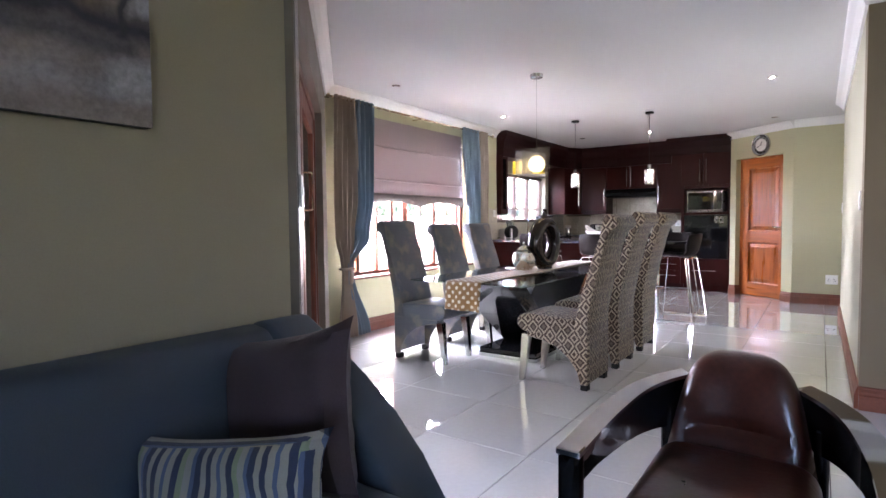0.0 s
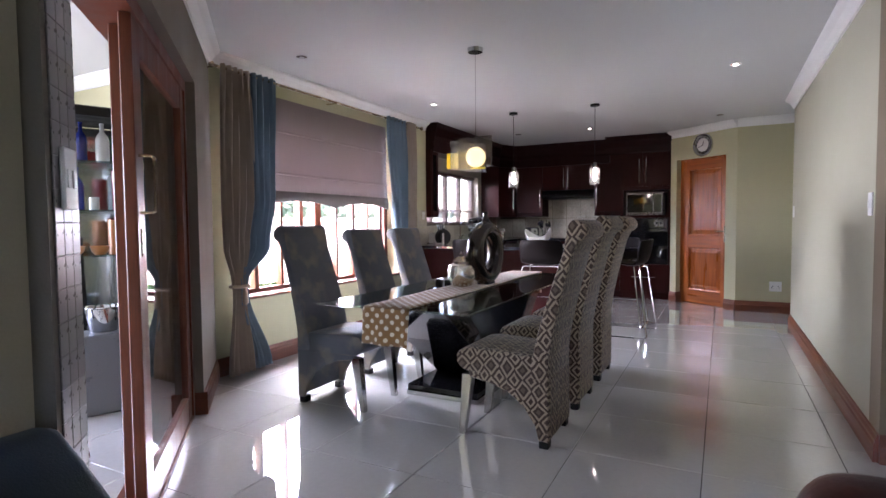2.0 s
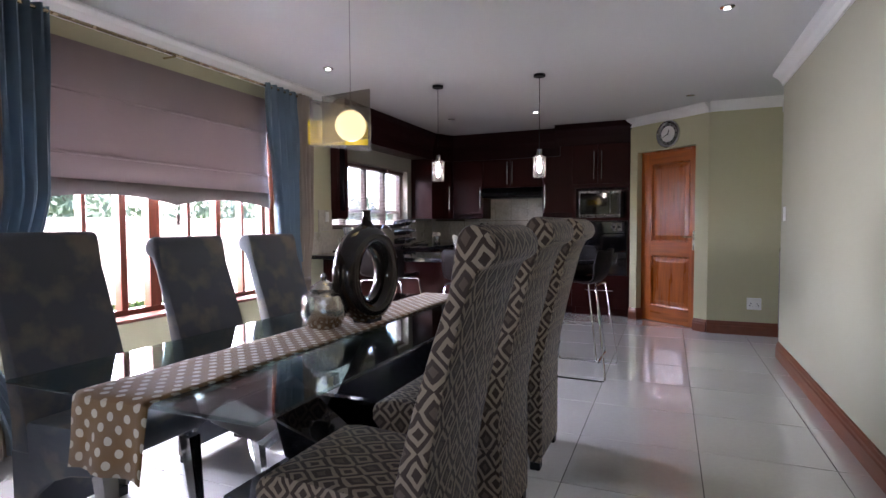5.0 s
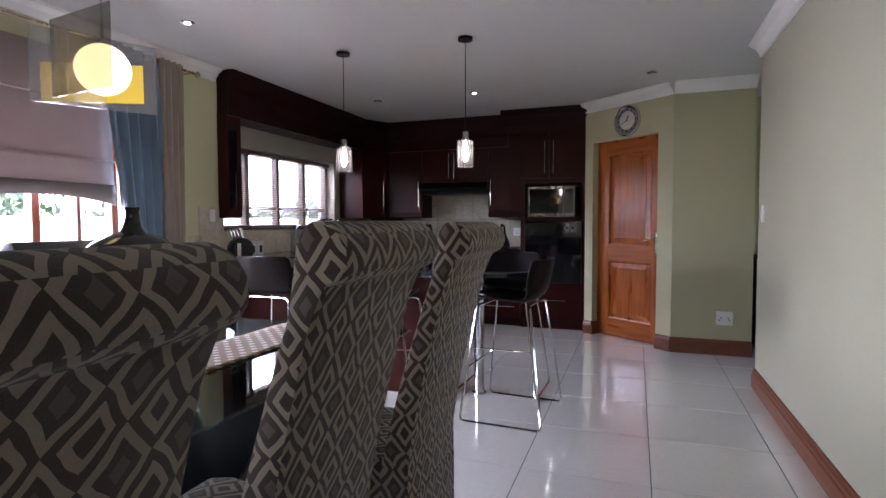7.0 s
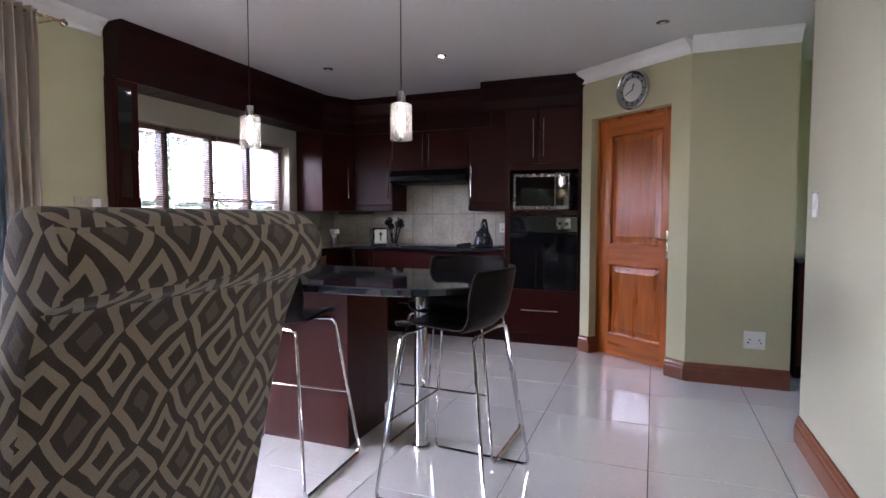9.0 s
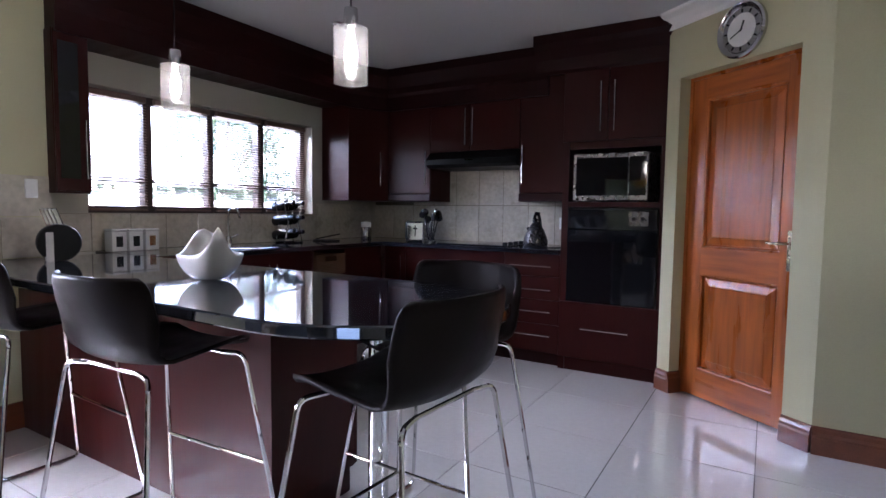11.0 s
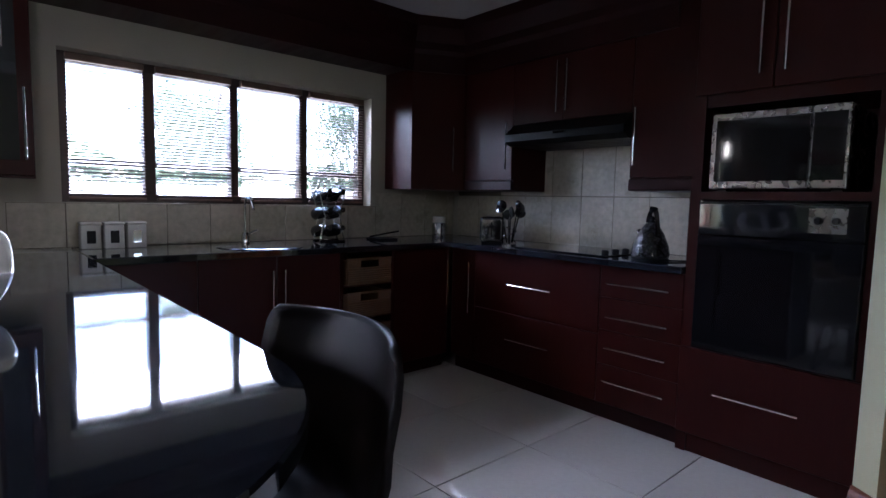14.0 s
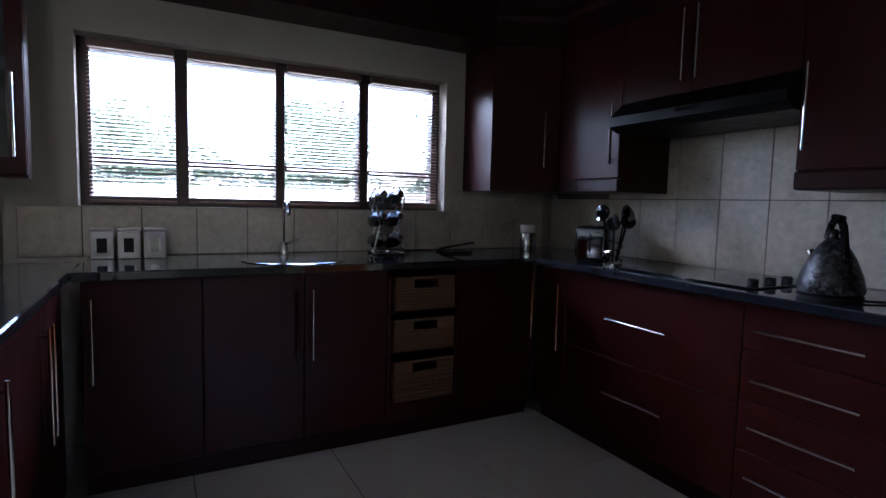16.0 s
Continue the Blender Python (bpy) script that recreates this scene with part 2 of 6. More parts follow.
BEIGE = material("beige_curtain", (0.31, 0.245, 0.185), 0.9, 0, 0.1, 8, 500, 0.3, sheen=0.3)
BLUE = translucent(material("blue_curtain", (0.15, 0.215, 0.265), 0.85, 0, 0.1, 8, 500, 0.3, sheen=0.3), (0.15, 0.22, 0.28), 0.15)
BLIND = translucent(material("mauve_blind", (0.36, 0.29, 0.275), 0.9, 0, 0.06, 5, 500, 0.25), (0.36, 0.27, 0.27), 0.12)
TRIMCLOTH = material("taupe_trim", (0.24, 0.20, 0.18), 0.9, 0, 0.06, 5, 500, 0.25)
VELVET = pattern("grey_floral_velvet", "blooms", (0.085, 0.094, 0.108), (0.19, 0.165, 0.13), 0.20, 0.75)
DIAMOND = pattern("diamond_weave", "diamonds", (0.050, 0.029, 0.018), (0.32, 0.25, 0.175), 0.086)
DOTS = pattern("dotted_runner", "dots", (0.21, 0.108, 0.030), (0.60, 0.53, 0.40), 0.066)
STRIPES = pattern("striped_cushion_cloth", "stripes", (0.035, 0.045, 0.085), (0.36, 0.34, 0.28), 0.16, 0.85, (0.10, 0.14, 0.23))
SOFACLOTH = material("slate_leather", (0.055, 0.076, 0.100), 0.5, 0, 0.1, 6, 260, 0.25, spec=0.4)
PLUM = material("plum_velvet", (0.058, 0.038, 0.043), 0.75, 0, 0.35, 7, 350, 0.25, sheen=0.15)
LEATHER = material("oxblood_leather", (0.055, 0.013, 0.008), 0.32, 0, 0.35, 7, 60, 0.3, coat=0.25)
CERAMIC = material("white_ceramic", (0.66, 0.65, 0.62), 0.2, 0, 0.03, 8, 100, 0.02)
SILVER = material("hammered_silver", (0.62, 0.60, 0.56), 0.22, 1, 0.12, 30, 70, 0.5)
BRONZEGLAZE = material("dark_bronze_glaze", (0.018, 0.012, 0.009), 0.12, 0.3, 0.3, 12, 100, 0.02, coat=0.5)
WICKER = material("wicker", (0.11, 0.052, 0.022), 0.7, 0, 0.35, 40, 220, 0.6)
MOSAIC = material("pearl_mosaic", (0.19, 0.182, 0.178), 0.3, 0.0, 0.12, 12, 90, 0.03, per_object=0.08)
LEAF = material("leaves", (0.085, 0.12, 0.06), 0.6, 0, 0.5, 3, 40, 0.2)
LAWN = material("lawn", (0.06, 0.11, 0.03), 0.9, 0, 0.4, 2, 60, 0.5)
BARK = material("bark", (0.12, 0.09, 0.06), 0.9, 0, 0.3, 10, 60, 0.5)
RENDERED = material("garden_wall_render", (0.42, 0.38, 0.31), 0.85, 0, 0.12, 2, 80, 0.2)


# ---- mesh helpers ----
def box(x0, x1, y0, y1, z0, z1, bevel=0.0, bm=None, seg=1):
    out = bm or bmesh.new()
    made = bmesh.ops.create_cube(out, size=1, matrix=Matrix.LocRotScale(((x0 + x1) / 2, (y0 + y1) / 2, (z0 + z1) / 2), None, (abs(x1 - x0), abs(y1 - y0), abs(z1 - z0))))
    if bevel:
        edges = list({e for v in made["verts"] for e in v.link_edges})
        bmesh.ops.bevel(out, geom=edges, offset=bevel, segments=seg, affect="EDGES", profile=0.5)
    return out


def turned(bm, m):
    bmesh.ops.transform(bm, matrix=m, verts=bm.verts)
    return bm


def prism(outline, z0, z1, bevel=0.0, seg=1):
    """Extrudes a plan outline from z0 to z1."""
    bm = bmesh.new()
    low = bm.faces.new([bm.verts.new((x, y, z0)) for x, y in outline])
    top = bmesh.ops.extrude_face_region(bm, geom=[low])
    bmesh.ops.translate(bm, vec=(0, 0, z1 - z0), verts=[v for v in top["geom"] if isinstance(v, bmesh.types.BMVert)])
    bmesh.ops.recalc_face_normals(bm, faces=bm.faces)
    if bevel:
        bmesh.ops.bevel(bm, geom=bm.edges[:], offset=bevel, segments=seg, affect="EDGES", profile=0.5)
    return bm


def side_prism(outline, w0, w1, bevel=0.0, seg=1):
    """Extrudes an outline in x and z across y from w0 to w1."""
    bm = prism(outline, 0, 1, 0)
    for v in bm.verts:
        x, y, z = v.co
        v.co = (x, w0 + (w1 - w0) * z, y)
    bmesh.ops.recalc_face_normals(bm, faces=bm.faces)
    if bevel:
        bmesh.ops.bevel(bm, geom=bm.edges[:], offset=bevel, segments=seg, affect="EDGES", profile=0.5)
    return bm


def lathe(profile, n=24, x=0.0, y=0.0, bm=None):
    """Turns a profile of (radius, height) round the upright axis at x, y."""
    out = bm or bmesh.new()
    rings = []
    for r, z in profile:
        rings.append([out.verts.new((x + max(r, 1e-4) * math.cos(2 * math.pi * k / n), y + max(r, 1e-4) * math.sin(2 * math.pi * k / n), z)) for k in range(n)])
    for a, b in zip(rings, rings[1:]):
        for k in range(n):
            out.faces.new((a[k], a[(k + 1) % n], b[(k + 1) % n], b[k]))
    out.faces.new(rings[0][::-1])
    out.faces.new(rings[-1])
    return out


def tube(points, r, n=8, bm=None, closed=False):
    """A round bar along points."""
    out = bm or bmesh.new()
    pts = [Vector(p) for p in points]
    rings = []
    for i, p in enumerate(pts):
        a, b = pts[i - 1] if (i or closed) else p, pts[(i + 1) % len(pts)] if (i + 1 < len(pts) or closed) else p
        q = (b - a).normalized().to_track_quat("Z", "X" if abs((b - a).normalized().x) < 0.9 else "Y")
        rings.append([out.verts.new(p + q @ Vector((r * math.cos(2 * math.pi * k / n), r * math.sin(2 * math.pi * k / n), 0))) for k in range(n)])
    for a, b in list(zip(rings, rings[1:])) + ([(rings[-1], rings[0])] if closed else []):
        for k in range(n):
            out.faces.new((a[k], a[(k + 1) % n], b[(k + 1) % n], b[k]))
    if not closed:
        out.faces.new(rings[0][::-1])
        out.faces.new(rings[-1])
    return out


def bend(points, r=0.05, n=5):
    """Rounds the corners of a polyline."""
    pts = [Vector(p) for p in points]
    out = [pts[0]]
    for a, p, b in zip(pts, pts[1:], pts[2:]):
        s, e = p + (a - p).normalized() * r, p + (b - p).normalized() * r
        for k in range(n + 1):
            t = k / n
            out.append(s * (1 - t) ** 2 + p * 2 * t * (1 - t) + e * t ** 2)
    return out + [pts[-1]]


def cloth_map(bm):
    """Cloth coordinates in metres, by the side that each face turns to."""
    lay = bm.loops.layers.uv.new("cloth")
    bm.normal_update()
    for f in bm.faces:
        n = f.normal
        ax = max(range(3), key=lambda i: abs(n[i]) * (1.0, 1.05, 1.1)[i])
        for lp in f.loops:
            c = lp.vert.co
            lp[lay].uv = ((c.y, c.z), (c.x, c.z), (c.y, c.x))[ax]


def thing(name, at=(0, 0, 0), label="", category="", group="", kind="", turn=0.0):
    ob = new(name)
    ob.empty_display_size = 0.1
    ob.matrix_basis = pose(*at, 0, 0, turn)
    return tagged(ob, label, category, group, kind)


def root_place(ob):
    while ob.parent:
        ob = ob.parent
    return Vector(ob.matrix_basis.translation)


def mesh_of(name, bm, mat, smooth=False, cloth=False):
    if cloth:
        cloth_map(bm)
    bmesh.ops.recalc_face_normals(bm, faces=bm.faces)
    me = bpy.data.meshes.new(name)
    bm.to_mesh(me)
    bm.free()
    me.materials.append(mat)
    if smooth:
        me.shade_smooth()
        me.set_sharp_from_angle(angle=radians(38))
    return me


def part(name, bm, mat, parent, label="", smooth=False, cloth=False, inplace=False):
    """Links a bmesh as one mesh under a thing or a part. inplace: its numbers are the room's, not the thing's."""
    if inplace:
        bmesh.ops.translate(bm, vec=-root_place(parent), verts=bm.verts)
    ob = new(name, mesh_of(name, bm, mat, smooth, cloth))
    ob.parent = parent
    return tagged(ob, label)


def solo(name, bm, mat, label, category, group="", kind="", smooth=False, cloth=False, at=None, turn=0.0):
    """A thing of one mesh; at: its base, in the numbers of the bmesh unless that is built round the base."""
    ob = new(name, mesh_of(name, bm, mat, smooth, cloth))
    if at:
        ob.matrix_basis = pose(*at, 0, 0, turn)
    return tagged(ob, label, category, group, kind)


def join(*bms):
    out = bms[0]
    for b in bms[1:]:
        me = bpy.data.meshes.new("tmp")
        b.to_mesh(me)
        out.from_mesh(me)
        b.free()
        bpy.data.meshes.remove(me)
    return out


# ---- the shell: walls, openings, ceiling ----
CEIL = 2.47
WX = -3.75          # dining window wall, inner face
KX = -3.97          # kitchen window wall, inner face
RX = 0.37           # long side wall, face
BY = 10.48          # kitchen back wall, inner face
TOPW = CEIL + 0.12


def wall(name, bm, mat, label):
    return solo(name, bm, mat, label, "wall", kind="structure")


def wall_open(x0, x1, y0, y1, hy0, hy1, hz0, hz1):
    """A wall along y with one rectangular opening through it."""
    return join(box(x0, x1, y0, hy0, 0, TOPW), box(x0, x1, hy1, y1, 0, TOPW), box(x0, x1, hy0, hy1, 0, hz0), box(x0, x1, hy0, hy1, hz1, TOPW))


PA, PL = -38.0, 1.064        # angle and length of the pantry wall
PW = pose(-0.985, 9.845, 0, 0, 0, PA)
DW = (4.28, 6.72, 0.56, 2.16)      # dining window: y, y, z, z
KW = (7.72, 9.63, 1.14, 1.93)      # kitchen window
wall("wall_west", wall_open(-4.0, WX, 4.08, 7.43, *DW), PLASTER, "olive green plastered wall round the dining window")
wall("wall_kitchen_west", wall_open(-4.2, KX, 7.43, BY + 0.2, *KW), KITCHENWALL, "pale plastered wall round the kitchen window")
wall("wall_north", box(KX, 0.2, BY, BY + 0.2, 0, TOPW), KITCHENWALL, "pale plastered wall behind the kitchen units")
wall("wall_pantry", join(box(0.0, 0.107, 0, 0.2, 0, TOPW), box(0.903, PL, 0, 0.2, 0, TOPW), box(0.107, 0.903, 0, 0.2, 2.05, TOPW)), PLASTER, "olive green angled wall round the pantry door").matrix_basis = PW
wall("wall_green", box(-0.147, 0.52, 9.19, 9.4, 0, TOPW), PLASTER, "olive green plastered wall beside the passage")
wall("wall_east", box(RX, 0.6, 4.65, 8.22, 0, TOPW), CREAM, "cream plastered long side wall")
wall("wall_east_return", box(RX, 3.4, 4.45, 4.65, 0, TOPW), RETURN_SHADED, "plastered wall of the lounge, coloured brown grey for its shade")
wall("wall_passage", box(0.6, 2.6, 8.0, 8.22, 0, TOPW), PLASTER, "olive green passage wall")
wall("wall_scullery", box(0.52, 2.6, 10.1, 10.3, 0, TOPW), PLASTER, "olive green scullery wall")
wall("wall_scullery_end", join(box(2.4, 2.6, 8.22, 8.75, 0, TOPW), box(2.4, 2.6, 9.4, 10.1, 0, TOPW), box(2.4, 2.6, 8.75, 9.4, 0, 1.0), box(2.4, 2.6, 8.75, 9.4, 1.65, TOPW)), PLASTER, "olive green scullery end wall with a window opening")
wall("wall_scullery_side", box(0.3, 0.52, 9.4, 10.3, 0, TOPW), PLASTER, "olive green scullery side wall")
wall("wall_lounge_west", box(-1.76, -1.5, -2.6, 1.785, 0, TOPW), LOUNGE, "olive grey plastered lounge wall with a painting")
wall("wall_lounge_south", join(box(-1.76, 1.75, -2.8, -2.6, 0, TOPW), box(3.0, 3.4, -2.8, -2.6, 0, TOPW), box(1.75, 3.0, -2.8, -2.6, 0, 1.0), box(1.75, 3.0, -2.8, -2.6, 2.1, TOPW)), LOUNGE, "olive grey plastered lounge wall")
wall("wall_lounge_east", box(3.2, 3.4, -2.6, 4.45, 0, TOPW), LOUNGE, "olive grey plastered lounge wall")
# the slanted wall with the sliding door: local x runs from the dining corner to the lounge, +y faces the dining room
SL = pose(-3.75, 4.08, 0, 0, 0, -45)
wall("wall_slanted", join(box(0, 0.85, -0.28, 0, 0, TOPW), box(3.03, 3.2, -0.28, 0, 0, TOPW), box(0.85, 3.03, -0.28, 0, 2.03, TOPW)), GREYBEIGE_SHADED, "grey beige slanted wall round the sliding door, darkened for its shade").matrix_basis = SL
wall("wall_bar_west", join(box(-6.2, -6.0, -1.6, -1.2, 0, TOPW), box(-6.2, -6.0, 2.7, 4.5, 0, TOPW), box(-6.2, -6.0, -1.2, 2.7, 0, 0.5), box(-6.2, -6.0, -1.2, 2.7, 2.1, TOPW)), PLASTER, "olive green bar room wall with a window opening")
wall("wall_bar_north", box(-6.0, -4.0, 4.08, 4.28, 0, TOPW), PLASTER, "olive green wall of the bar room")
wall("wall_bar_south", box(-6.2, -1.76, -1.8, -1.6, 0, TOPW), PLASTER, "olive green wall of the bar room")
solo("ceiling", box(-6.2, 3.4, -2.8, 10.7, CEIL, CEIL + 0.1), WHITE, "smooth white plastered ceiling", "ceiling", kind="structure")
floor = solo("floor", box(-6.2, 3.4, -2.8, 10.7, -0.1, -0.004), GROUT, "white polished porcelain tiles with dark joints", "floor", kind="structure")


def moulding(name, lines, shape, mat, label, category):
    """Runs a moulded section along lines (x0, y0, x1, y1), with the room to the left of the run. The section is (out, up)."""
    bms = []
    for x0, y0, x1, y1 in lines:
        d = Vector((x1 - x0, y1 - y0)).normalized()
        n = Vector((-d.y, d.x))
        bm = bmesh.new()
        rings = [[bm.verts.new((px + n.x * o, py + n.y * o, z)) for o, z in shape] for px, py in ((x0, y0), (x1, y1))]
        k = len(shape)
        for i in range(k):
            bm.faces.new((rings[0][i], rings[0][(i + 1) % k], rings[1][(i + 1) % k], rings[1][i]))
        bm.faces.new(rings[0][::-1])
        bm.faces.new(rings[1])
        bms.append(bm)
    return solo(name, join(*bms), mat, label, category, kind="structure")


COVE = [(0, CEIL - 0.001), (0, CEIL - 0.10), (0.015, CEIL - 0.10), (0.022, CEIL - 0.075), (0.05, CEIL - 0.04), (0.078, CEIL - 0.022), (0.085, CEIL - 0.015), (0.09, CEIL - 0.001)]
BOARD = [(-0.002, 0.0), (0.022, 0.0), (0.022, 0.085), (0.016, 0.095), (0.016, 0.11), (0.009, 0.125), (0.009, 0.135), (-0.002, 0.14)]
D45 = 0.7071


def slant(a, b):
    """A run on the dining face of the slanted wall between local a and b, room to the left."""
    return (-3.75 + D45 * b, 4.08 - D45 * b, -3.75 + D45 * a, 4.08 - D45 * a)


def pantry(a, b):
    """A run on the face of the pantry wall between local a and b, room to the left."""
    p, q = PW @ Vector((b, 0, 0)), PW @ Vector((a, 0, 0))
    return (p.x, p.y, q.x, q.y)


def reveal(m, x, y0, y1):
    """A run on the side of an opening at local x of a wall, from depth y0 to y1."""
    p, q = m @ Vector((x, y0, 0)), m @ Vector((x, y1, 0))
    return (p.x, p.y, q.x, q.y)


moulding("cornice", [(WX, 7.40, WX, 4.08), (RX, 4.45, RX, 8.22), (0.52, 9.19, -0.147, 9.19), pantry(0.0, PL), (3.2, 4.45, RX, 4.45), (-1.5, 1.83, -1.5, -2.6), (-6.0, 4.08, -6.0, -1.6), (-4.0, 4.08, -6.0, 4.08)] + [tuple(slant(0, 3.18)[k] for k in (2, 3, 0, 1))], COVE, PAINT, "white moulded plaster cornice", "cornice")
moulding("baseboard", [(WX, 7.43, WX, 4.08), (RX, 4.45, RX, 8.22), (0.52, 9.19, -0.147, 9.19), pantry(0, 0.107), pantry(0.903, PL), reveal(PW, 0.107, 0.085, -0.022), reveal(SL, 0.85, -0.05, 0.022), (3.2, 4.45, RX, 4.45), (-1.5, 1.83, -1.5, -2.6), (RX, 8.22, 0.6, 8.22)] + [tuple(slant(*p)[k] for k in (2, 3, 0, 1)) for p in ((0, 0.85), (3.03, 3.2))], BOARD, SKIRT, "reddish varnished wooden skirting board", "skirting")


# ---- windows ----
def window(name, y0, y1, z0, z1, x, posts, bars, mat, label, wide=0.06):
    root = thing(name, (x, (y0 + y1) / 2, z0), label, "window", kind="structure")
    bm = join(box(x - 0.03, x + 0.03, y0, y1, z0, z0 + wide), box(x - 0.03, x + 0.03, y0, y1, z1 - wide, z1), box(x - 0.03, x + 0.03, y0, y0 + wide, z0 + wide, z1 - wide), box(x - 0.03, x + 0.03, y1 - wide, y1, z0 + wide, z1 - wide))
    part("window_frame", bm, mat, root, inplace=True)
    for p, w in posts:
        part("mullion", box(x - 0.035, x + 0.035, p - w / 2, p + w / 2, z0 + wide, z1 - wide, 0.004), mat, root, inplace=True)
    edges = [y0 + wide] + [p for p, w in posts] + [y1 - wide]
    for a, b, z in bars:
        part("glazing_bar", box(x - 0.02, x + 0.02, a, b, z - 0.014, z + 0.014), mat, root, inplace=True)
    for a, b in zip(edges, edges[1:]):
        g = part("pane", box(x - 0.003, x + 0.003, a, b, z0 + wide, z1 - wide), CLEAR, root, "clear glass", inplace=True)
        g.visible_shadow = False
    return root


window("window_1", *DW[:2], DW[2] + 0.0, DW[3], -3.93, [(4.65, 0.05), (4.96, 0.03), (5.22, 0.05), (5.46, 0.09), (5.76, 0.03), (6.05, 0.05), (6.32, 0.03), (6.58, 0.05)], [], FRAMEWOOD, "reddish wooden casement window with several posts")
solo("window_sill", box(-3.93 + 0.03, WX + 0.02, DW[0] - 0.02, DW[1] + 0.02, DW[2] - 0.0, DW[2] + 0.025, 0.006), FRAMEWOOD, "reddish wooden sill of the dining window", "sill", kind="structure")
window("window_2", *KW, -4.10, [(8.16, 0.06), (8.65, 0.05), (9.13, 0.06)], [(7.78, 9.57, 1.36)], material("dark_window_frame", (0.05, 0.03, 0.025), 0.4, 0, 0.15), "dark wooden kitchen window with four lights", 0.05)
# venetian blinds, one per light
SLATS = material("brown_blind_slat", (0.16, 0.10, 0.075), 0.35, 0, 0.1, 8, 90, 0.02)
for a, b in ((7.76, 8.13), (8.19, 8.62), (8.68, 9.10), (9.16, 9.60)):
    vb = thing("venetian_blind", (-4.04, (a + b) / 2, 1.16), "brown slatted venetian blind in the kitchen window, slats open", "blind", "kitchen blinds")
    part("head_rail", box(-4.055, -4.02, a, b, 1.88, 1.92, 0.004), SLATS, vb, inplace=True)
    part("bottom_rail", box(-4.05, -4.025, a, b, 1.155, 1.17, 0.003), SLATS, vb, inplace=True)
    slat = None
    for k in range(37):
        z = 1.19 + 0.0185 * k
        if slat is None:
            slat = part("slat", turned(box(-0.0125, 0.0125, -(b - a) / 2, (b - a) / 2, -0.0009, 0.0009), pose(0, 0, 0, 0, 22, 0)), SLATS, vb)
            me = slat.data
        else:
            slat = new("slat", me)
            slat.parent = vb
        slat.location = (0.003, 0, z - 1.16)
    for y in (a + 0.08, b - 0.08):
        part("cord", tube([(-4.037, y, 1.16), (-4.037, y, 1.9)], 0.0012, 5), SLATS, vb, inplace=True)

# ---- sliding door in the slanted wall ----
sd = thing("door_1", (-3.75, 4.08, 0), "reddish wooden sliding door with large glass panes, pushed open", "sliding door", kind="structure", turn=-45)
part("door_frame", join(box(0.852, 0.90, -0.235, -0.052, 0, 2.028), box(2.985, 3.028, -0.235, -0.052, 0, 2.028), box(0.90, 2.985, -0.235, -0.052, 1.965, 2.028)), FRAMEWOOD, sd)
part("threshold", box(0.90, 2.985, -0.235, -0.052, 0.0, 0.02, 0.004), FRAMEWOOD, sd)
for k, (a, b, y) in enumerate(((0.902, 2.15, -0.083), (0.905, 2.0, -0.152))):
    leaf = part("leaf", join(box(a, a + 0.11, y - 0.022, y + 0.022, 0.021, 1.963, 0.004), box(b - 0.13, b, y - 0.022, y + 0.022, 0.021, 1.963, 0.004), box(a + 0.11, b - 0.13, y - 0.02, y + 0.02, 0.021, 0.16), box(a + 0.11, b - 0.13, y - 0.02, y + 0.02, 1.84, 1.963)), FRAMEWOOD, sd)
    part("pane", box(a + 0.105, b - 0.125, y - 0.003, y + 0.003, 0.155, 1.845), DOORGLASS, leaf, "clear reflecting glass").visible_shadow = False
    part("handle", tube(bend([(b - 0.05, y + 0.02, 1.22), (b - 0.05, y + 0.075, 1.22), (b - 0.05, y + 0.075, 1.44), (b - 0.05, y + 0.02, 1.44)], 0.015), 0.006), BRASS, leaf, "slim brass pull handle", True)
    part("lock", box(b - 0.055, b - 0.045, y + 0.018, y + 0.026, 1.05, 1.16, 0.002), BRASS, leaf)

# ---- pantry door ----
pd = thing("door_2", (PW @ Vector((-0.04, 0.035, 0))), "orange varnished pine door with two raised panels, closed", "door", kind="structure", turn=PA)
leaf = part("leaf", join(box(0.17, 0.28, 0.06, 0.10, 0.01, 2.03), box(0.81, 0.92, 0.06, 0.10, 0.01, 2.03)), PINE, pd)
for z0, z1 in ((0.01, 0.19), (0.80, 0.97), (1.90, 2.03)):
    part("rail", box(0.28, 0.81, 0.06, 0.10, z0, z1), PINE_X, pd)
